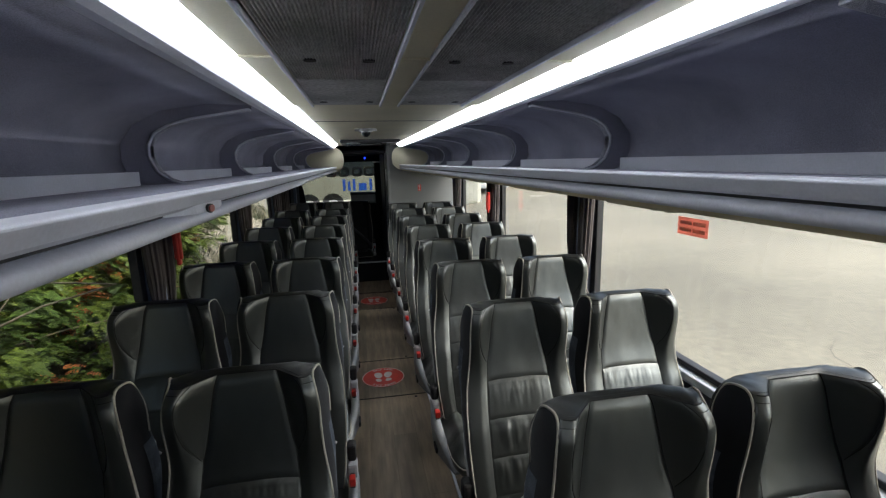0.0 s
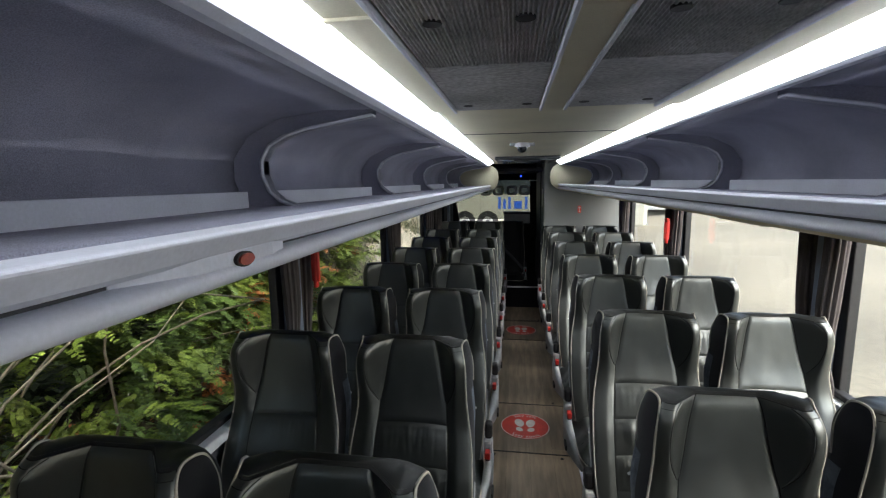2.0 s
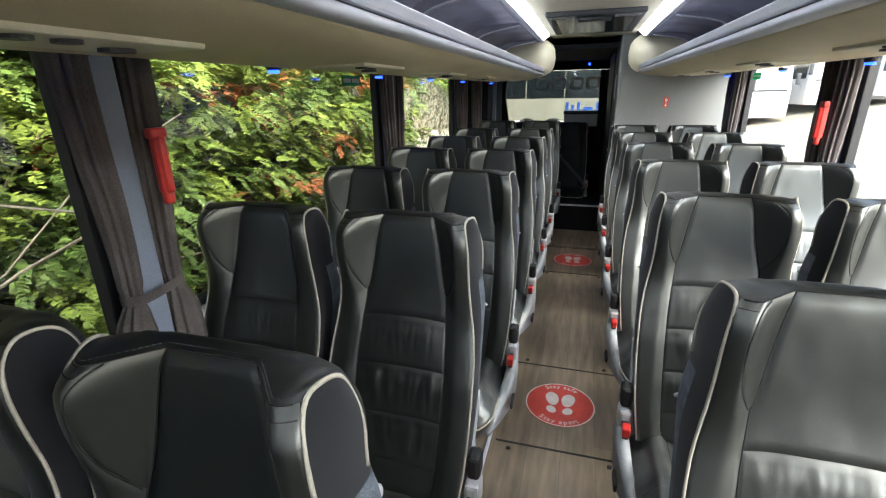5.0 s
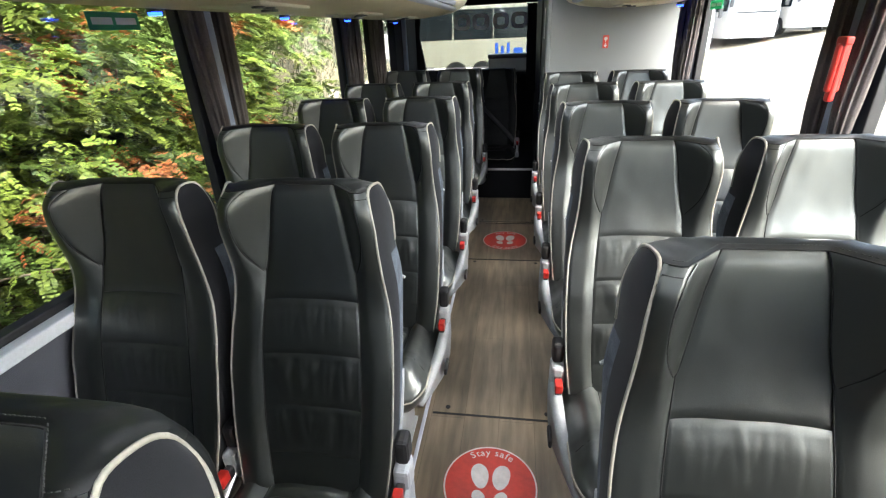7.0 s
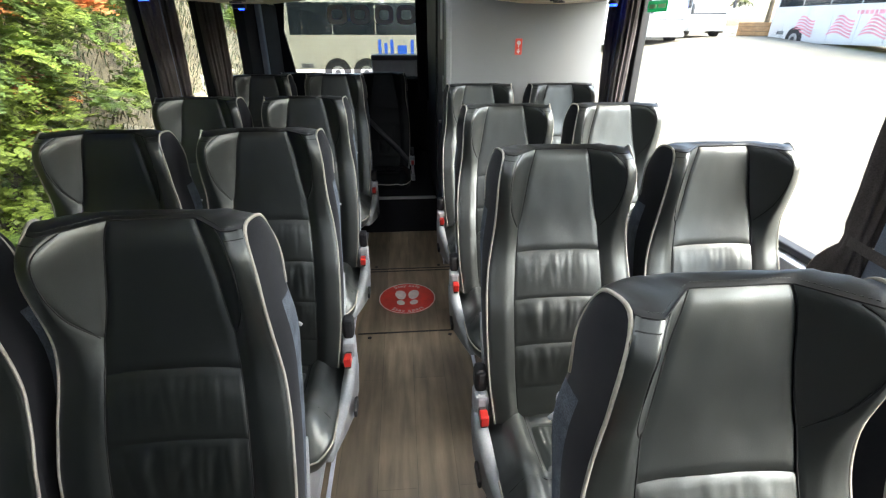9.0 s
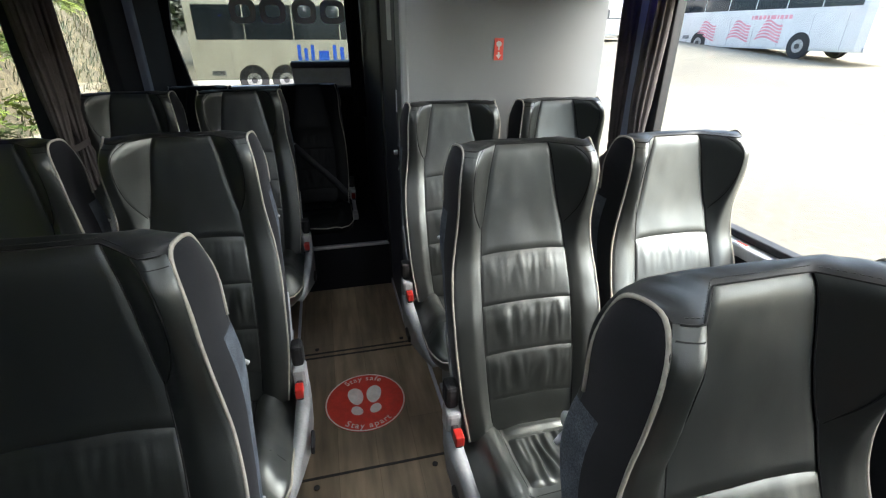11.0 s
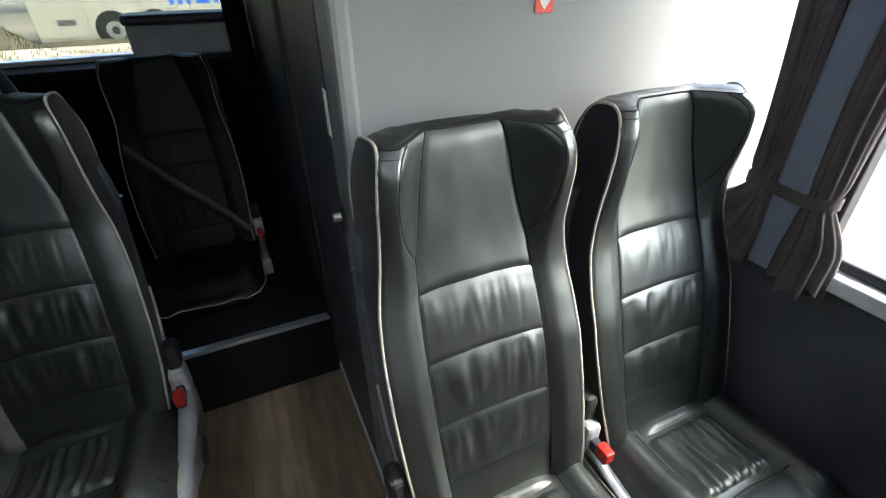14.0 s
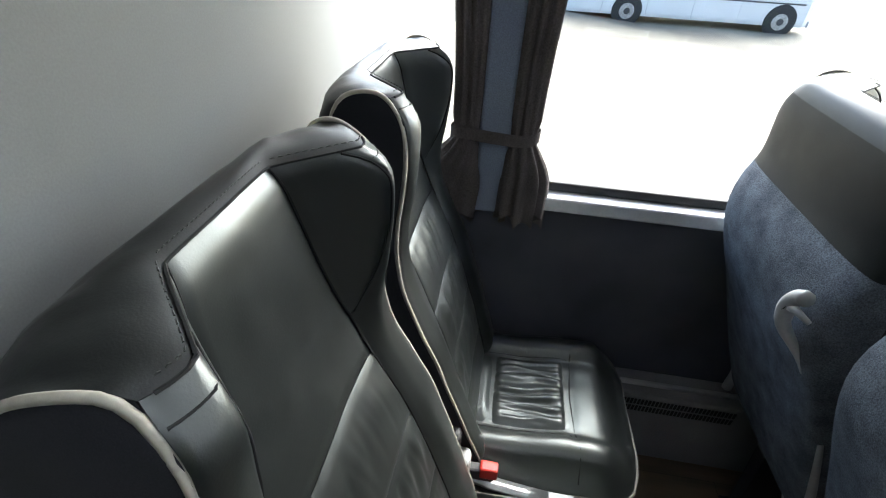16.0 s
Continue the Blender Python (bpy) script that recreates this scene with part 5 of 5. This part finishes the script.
# ---- outdoors: hedge on the left ----
def leaf_cloud(bm, sprays, size, rng):
    """Leaflets set in pairs along short twigs: each spray is its root, its way and its length."""
    for p, d, L in sprays:
        s = d.cross(Vector((rng.uniform(-0.5, 0.5), rng.uniform(-0.5, 0.5), 1))).normalized()
        up = s.cross(d)
        n = max(int(L / (size * 0.42)), 3)
        for k in range(n):
            f = k / n
            q = p + d * (L * f) - Vector((0, 0, 0.25 * L * f * f))
            for side in (-1, 1):
                e = (d * 0.75 + s * side * rng.uniform(0.5, 1.0) + up * rng.uniform(-0.35, 0.35)).normalized()
                ln = size * rng.uniform(0.7, 1.3) * (1 - 0.5 * f)
                w = (e.cross(up)).normalized() * ln * 0.34
                v = [bm.verts.new(q), bm.verts.new(q + e * ln * 0.5 + w), bm.verts.new(q + e * ln), bm.verts.new(q + e * ln * 0.5 - w)]
                bm.faces.new(v)


def shrub(x, y, w, h, leaf, seed, count, dead=0.03, size=0.06, twigs=14, hollow=0.0):
    rng = random.Random(seed)
    z0 = ground_z(x, y)
    t = thing("shrub", "dense yellow-green hedge shrub with a few orange dead sprays" if leaf is LEAF else "tangled hedge shrub with bare twigs, its leaves coloured dark for shade", "shrub", "hedge shrubs", at=pose(x, y, z0))
    for k in range(twigs):
        a = rng.uniform(0, math.tau)
        p = Vector((rng.uniform(-0.2, 0.2), rng.uniform(-w, w) * 0.5, 0))
        pts = [p]
        d = Vector((math.cos(a) * 0.45 + (0.15 if hollow else -0.35), math.sin(a) * 0.5, 1)).normalized()
        for s in range(7):
            if x + p.x > -1.9:
                d.x = -abs(d.x)
            bend = 0.42 if hollow else 0.25
            d = (d + Vector((rng.uniform(-bend, bend), rng.uniform(-bend, bend), rng.uniform(-bend, bend) * 0.5))).normalized()
            p = p + d * h / 6.5
            pts.append(p)
        r0 = rng.uniform(0.004, 0.013) if hollow else rng.uniform(0.008, 0.02)
        part("stem", tube(bmesh.new(), pts, lambda f: r0 * (1 - 0.8 * f) + 0.002, 5), TWIG if hollow else BARK, t, "bare pale stem" if hollow else "", True)
    lush, dark, dry = [], [], []
    clumps = max(int(count / 110), 8)
    for c in range(clumps):
        a = rng.uniform(-math.pi, math.pi)
        zz = h * rng.uniform(0.02, 1.0) ** 0.8
        rad = 0.75 * (1 - 0.25 * (zz / h) ** 2) + rng.uniform(-0.22, 0.2)
        cx, cy = rad * math.cos(a) * 0.85, rng.uniform(-w, w) * 0.6 + 0.25 * math.sin(a)
        if hollow and zz < h * 0.75 and rng.random() < hollow:
            continue
        # clumps picked at random get the darker green, as painted shade
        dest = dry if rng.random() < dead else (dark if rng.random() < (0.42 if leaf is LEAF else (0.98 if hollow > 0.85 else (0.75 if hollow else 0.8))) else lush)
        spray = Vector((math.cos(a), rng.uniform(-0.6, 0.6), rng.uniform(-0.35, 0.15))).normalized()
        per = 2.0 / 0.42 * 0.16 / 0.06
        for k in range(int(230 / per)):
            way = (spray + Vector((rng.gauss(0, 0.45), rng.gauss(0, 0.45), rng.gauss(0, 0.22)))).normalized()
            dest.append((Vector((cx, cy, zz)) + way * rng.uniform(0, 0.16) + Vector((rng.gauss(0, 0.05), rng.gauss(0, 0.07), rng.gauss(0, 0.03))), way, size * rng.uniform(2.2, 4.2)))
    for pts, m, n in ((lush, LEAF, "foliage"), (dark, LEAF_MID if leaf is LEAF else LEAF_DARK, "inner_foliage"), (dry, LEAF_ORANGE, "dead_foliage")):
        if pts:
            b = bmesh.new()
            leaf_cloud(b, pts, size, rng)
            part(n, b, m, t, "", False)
    return t


for k, y in enumerate((-1.5, -0.1, 1.2, 2.3)):
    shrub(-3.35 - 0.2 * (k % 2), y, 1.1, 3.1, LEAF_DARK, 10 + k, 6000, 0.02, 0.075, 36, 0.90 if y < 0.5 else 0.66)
for k, y in enumerate((3.3, 4.3, 5.3, 6.3, 7.4)):
    shrub(-3.15 - 0.25 * (k % 2), y, 1.0, 3.7, LEAF, 40 + k, 34000, 0.06, 0.045, 3)
for k, (x, y) in enumerate(((-5.3, 8.9), (-5.6, 10.8), (-5.9, 12.8), (-6.3, 15.0), (-6.6, 17.4), (-7.0, 20.5), (-8.0, 24.5), (-8.5, 30), (-11, 34))):
    shrub(x, y, 1.8, 3.8, LEAF, 60 + k, 12000, 0.03, 0.09, 8)
for k, (x, y) in enumerate(((-3.5, 8.6), (-3.8, 10.3), (-4.1, 12.2))):
    shrub(x, y, 1.2, 2.5, LEAF, 80 + k, 12000, 0.10, 0.06, 5)
rng = random.Random(5)
# back row: its near-black leaves paint the shade seen through the hedge's gaps
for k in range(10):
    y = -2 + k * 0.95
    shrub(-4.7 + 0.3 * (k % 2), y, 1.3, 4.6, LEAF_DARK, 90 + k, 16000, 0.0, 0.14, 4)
def blades(name, count, mat, label, tall, seed):
    rng = random.Random(seed)
    verts, faces = [], []
    for k in range(count):
        x, y = rng.uniform(-7.5, -1.6), rng.uniform(-3, 24) if k % 2 else rng.uniform(7.5, 19)
        p = Vector((x, y, ground_z(x, y) + 0.12))
        a = rng.uniform(0, math.tau)
        h = rng.uniform(0.3, 1.0) * tall
        o = Vector((math.cos(a), math.sin(a), 0)) * 0.009
        bend = Vector((rng.uniform(-0.5, 0.9), rng.uniform(-0.6, 0.6), 0)) * h
        i = len(verts)
        verts += [p - o, p + o, p + bend * 0.35 + o * 0.7 + Vector((0, 0, h * 0.6)), p + bend * 0.35 - o * 0.7 + Vector((0, 0, h * 0.6)), p + bend + Vector((0, 0, h * 0.75))]
        faces += [(i, i + 1, i + 2, i + 3), (i + 3, i + 2, i + 4)]
    me = bpy.data.meshes.new(name)
    me.from_pydata([tuple(v) for v in verts], [], faces)
    me.materials.append(mat)
    tagged(new(name, me), label, "grass", "", "stuff")


blades("bank_grass", 26000, GRASS_DRY, "dry straw-coloured grass on the bank", 0.32, 5)
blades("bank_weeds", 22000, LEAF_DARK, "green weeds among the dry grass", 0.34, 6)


# ---- outdoors: vehicles ----
def wheel(parent, x, y, r, sx):
    w = part("wheel", disc(bmesh.new(), (0, 0, 0), r, "x", 0.28, 36), BLACK_RUBBER, parent, "black tyre", False, pose(x, y, r))
    part("rim", disc(bmesh.new(), (sx * 0.13, 0, 0), r * 0.58, "x", 0.05, 30), RIM, w, "dull metal rim")
    part("hub", disc(bmesh.new(), (sx * 0.16, 0, 0), r * 0.24, "x", 0.06, 20), DARK_PLASTIC, w)
    for k in range(10):
        a = k * math.tau / 10
        part("wheel_nut", disc(bmesh.new(), (sx * 0.16, r * 0.4 * math.cos(a), r * 0.4 * math.sin(a)), 0.02, "x", 0.03, 8), RIM, w)


def coach(label, at, length, height, paint, axles, panes, sill, name="coach", low=0.32, r=0.5, marks=(), front_end=True):
    """A coach lying along y from 0 to -length, its nose at 0; its wheels stand on z = 0."""
    t = thing(name, label, name, "parked coaches", at=at)
    W = 1.25
    rows = []
    for z, w in ((low, W - 0.03), (low + 0.12, W), (sill, W), (height - 0.5, W - 0.06), (height - 0.12, W - 0.14), (height, W - 0.34)):
        ring = []
        nose = 0.0 if z < sill else -0.22 * (z - sill) / (height - sill)
        for px, py in ((-w, -length), (w, -length), (w, nose - 0.25), (w - 0.22, nose), (-w + 0.22, nose), (-w, nose - 0.25)):
            ring.append((px, py, z))
        rows.append(ring)
    part("body", loft(rows), paint, t)
    for s in (-1, 1):
        n = panes
        step = (length - 0.7) / n
        for k in range(n):
            y1 = -0.45 - k * step
            bm = bmesh.new()
            top = height - 0.42
            def wx(z):
                return W + 0.006 - 0.06 * (z - sill) / (height - 0.5 - sill)
            ys = (y1 - 0.025, y1 - step + 0.025)
            rows = [[(s * wx(z), yy, z) for yy in ys] for z in (sill + 0.03, top)] + [[(s * (wx(z) - 0.03), yy, z) for yy in ys] for z in (top, sill + 0.03)]
            grid(bm, rows + [rows[0]])
            part("side_window", bm, DARK_GLASS, t, "dark tinted side window")
        for a in axles:
            part("wheel_arch", disc(bmesh.new(), (s * (W - 0.02), -a, r + 0.02), r * 1.18, "x", 0.05, 36), BLACK_RUBBER, t, "dark wheel arch")
            wheel(t, s * (W - 0.12), -a, r, s)
        for k in range(int(length / 1.6)):
            part("locker_gap", boxed((s * W - 0.004, -0.9 - k * 1.6, low + 0.1), (s * W + 0.004, -0.89 - k * 1.6, sill - 0.25)), DARK_PLASTIC, t)
        for y, z, r2 in ((-length + 0.9, 0.8, 0.0),):
            vent = part("vent", boxed((s * W - 0.004, y - 0.28, z - 0.10), (s * W + 0.005, y + 0.28, z + 0.10), 0.003), GREY_PLASTIC, t, "slatted grey vent")
            for q in range(5):
                part("slat", boxed((s * W + (0.004 if s > 0 else -0.012), y - 0.26, z - 0.08 + q * 0.036), (s * W + (0.012 if s > 0 else -0.004), y + 0.26, z - 0.06 + q * 0.036)), DARK_PLASTIC, vent)
    part("windscreen", loft([[(x, yy, z) for x, yy in ((-1.0, 0.012 + d), (1.0, 0.012 + d), (1.0, d - 0.05), (-1.0, d - 0.05))] for z, d in ((sill - 0.1, 0.0), (height - 0.35, -0.215))]), DARK_GLASS, t, "wide dark windscreen")
    for s in (-1, 1):
        part("headlight", boxed((s * 0.72 - 0.18, -0.02, 0.72), (s * 0.72 + 0.18, 0.02, 0.88), 0.02), METAL, t, "headlight")
        part("mirror", boxed((s * 1.32 - 0.09, 0.05, sill + 0.2), (s * 1.32 + 0.09, 0.15, sill + 0.75), 0.04), DARK_PLASTIC, t, "dark wing mirror")
    part("bumper", boxed((-1.1, -0.05, low), (1.1, 0.04, low + 0.22), 0.03), GREY_PLASTIC, t)
    part("front_plate", boxed((-0.26, 0.041, low + 0.05), (0.26, 0.046, low + 0.16)), WHITE_PRINT, t)
    for n, bm, m, lab in marks:
        part(n, bm, m, t, lab)
    return t


# the cream coach that stands across the yard behind the rear window, its side towards us
marks = []
for k, (y, w, tall) in enumerate(((0.0, 0.14, 1.0), (0.27, 0.14, 0.8), (0.54, 0.14, 1.0), (0.86, 0.42, 0.64), (1.45, 0.14, 1.0), (1.75, 0.16, 0.85), (2.08, 0.44, 0.64), (2.7, 0.16, 0.64), (3.0, 0.4, 0.64))):
    z0 = 1.22
    marks.append(("lettering_bar", boxed((1.252, -7.9 + y, z0), (1.258, -7.9 + y + w, z0 + 0.65 * tall), 0.001), BLUE_PAINT, "blue lettering shape"))
coach("cream coach with blue lettering shapes parked across the yard", pose(6.9, 27.65, -0.92, 0, 0, -90), 12.0, 3.75, BODY_CREAM, (2.6, 8.48, 9.77), 6, 2.03, marks=marks, low=0.25)

# a pink and white coach and a plain white bus on the right of the yard
marks = []
for y in (-4.3, -6.2, -8.6):
    b = bmesh.new()
    for i in range(0, 12, 2):
        lines = []
        for f in (i / 12, (i + 1.25) / 12):
            lines.append([(1.257, y - 1.2 + (1.5 - 0.5 * f) * j / 8 + 0.5 * f, 0.72 + 0.88 * f + 0.13 * math.sin(j / 8 * 4.4 + f)) for j in range(9)])
        grid(b, lines)
    marks.append(("flag_shape", b, PINK_PAINT, "pink striped flag shape"))
y = -3.6
for w in (0.18, 0.16, 0.18, 0.1, 0.3, 0.14, 0.18, 0.18, 0.2, 0.1):
    marks.append(("lettering_bar", boxed((1.252, y - w, 1.68), (1.258, y, 1.86), 0.001), PINK_PAINT, "pink lettering shape"))
    y -= w + 0.07
coach("white coach with pink flag shapes and dark windows", pose(23.25, 20.9, 0.40, 0, 0, 180), 11.5, 3.7, BODY_WHITE, (2.9, 9.5), 6, 2.1, marks=marks)
line = [("stripe", boxed((1.25, -8.5, 1.02), (1.257, -0.4, 1.07)), DARK_PLASTIC, "thin dark stripe")]
coach("plain white single-deck bus with a thin dark stripe", pose(21.25, -4.0, -1.40, 0, 0, 180), 9.4, 3.0, BODY_WHITE, (1.05, 6.38), 6, 1.35, "bus", marks=line, r=0.46)
coach("white coach seen from its front", pose(8.6, 30.0, ground_z(8.6, 30), 0, 0, 185), 11.0, 3.5, BODY_WHITE, (2.7, 8.8), 6, 1.7)
coach("white coach seen from its front beside another", pose(12.2, 31.5, ground_z(12.2, 31.5), 0, 0, 182), 11.0, 3.3, BODY_WHITE, (2.7, 8.8), 6, 1.6)
coach("white minibus parked far across the yard", pose(15.2, 31.5, ground_z(15.2, 31.5), 0, 0, 190), 6.5, 2.7, BODY_WHITE, (1.2, 4.9), 4, 1.3, "minibus", r=0.38)
coach("white and blue minibus parked far across the yard", pose(18.4, 33.0, ground_z(18.4, 33), 0, 0, 176), 6.5, 2.8, BODY_WHITE, (1.2, 4.9), 4, 1.35, "minibus", r=0.38)


trough = thing("planter", "long weathered wooden planter trough in the yard", "planter", at=pose(22.0, 33.4, ground_z(22.0, 33.4), 0, 0, -35))
for k in range(3):
    part("plank", boxed((-1.1, -0.3, 0.04 + k * 0.25), (1.1, -0.26, 0.27 + k * 0.25), 0.008), PLANK, trough)
    part("plank", boxed((-1.1, 0.26, 0.04 + k * 0.25), (1.1, 0.30, 0.27 + k * 0.25), 0.008), PLANK, trough)
for x in (-1.08, 1.04):
    part("end_board", boxed((x, -0.26, 0.0), (x + 0.04, 0.26, 0.80), 0.006), PLANK, trough)
part("soil", boxed((-1.04, -0.26, 0.0), (1.04, 0.26, 0.68)), EARTH, trough, "dark soil filling")


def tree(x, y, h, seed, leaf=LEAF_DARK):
    rng = random.Random(seed)
    t = thing("tree", "leafy green tree of the far yard row or of an added shading row", "tree", "yard trees", at=pose(x, y, ground_z(x, y) - 0.1))
    b = bmesh.new()
    tube(b, [(0, 0, 0), (0.1, 0.05, h * 0.3), (0, 0.1, h * 0.6), (0.1, 0, h * 0.9)], lambda f: 0.22 * (1 - 0.85 * f), 8)
    tips = []
    for k in range(16):
        a, z = rng.uniform(0, math.tau), h * rng.uniform(0.25, 0.9)
        L = h * 0.32 * (1.1 - 0.5 * z / h)
        e = Vector((math.cos(a) * L, math.sin(a) * L, z + L * 0.5))
        tube(b, [(0.05, 0.05, z), tuple(Vector((0.05, 0.05, z)).lerp(e, 0.5) + Vector((0, 0, 0.1))), tuple(e)], lambda f: 0.07 * (1 - 0.8 * f), 5)
        tips.append(e)
    part("trunk", b, BARK, t, "", True)
    pts = []
    for e in tips + [Vector((0, 0, h * 0.95))]:
        for c in range(5):
            o = e + Vector((rng.gauss(0, 0.5), rng.gauss(0, 0.5), rng.gauss(0, 0.45)))
            for k in range(8):
                way = Vector((rng.gauss(0, 1), rng.gauss(0, 1), rng.gauss(0, 0.6))).normalized()
                pts.append((o + way * 0.2, way, rng.uniform(0.4, 0.8)))
    b = bmesh.new()
    leaf_cloud(b, pts, 0.2, rng)
    part("crown", b, leaf, t)


# crowns added above the window view to keep sun off the front hedge
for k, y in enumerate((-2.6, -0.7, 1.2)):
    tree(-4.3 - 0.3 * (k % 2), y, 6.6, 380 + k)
# taller row, also added, to cut sky light reaching the left seats
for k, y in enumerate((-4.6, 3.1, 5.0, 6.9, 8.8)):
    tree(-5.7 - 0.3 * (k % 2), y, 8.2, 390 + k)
# added tree wall further back that blocks the low sky on the left
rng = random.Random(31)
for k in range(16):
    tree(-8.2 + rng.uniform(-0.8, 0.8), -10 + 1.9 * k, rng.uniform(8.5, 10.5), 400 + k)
rng = random.Random(11)
for k in range(26):
    x = -34 + k * 3.3
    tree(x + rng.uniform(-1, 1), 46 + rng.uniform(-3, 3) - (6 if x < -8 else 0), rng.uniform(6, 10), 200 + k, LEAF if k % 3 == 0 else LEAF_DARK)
for k in range(12):
    tree(46 + rng.uniform(-2, 2), 38 - k * 5.5, rng.uniform(6, 9), 300 + k)
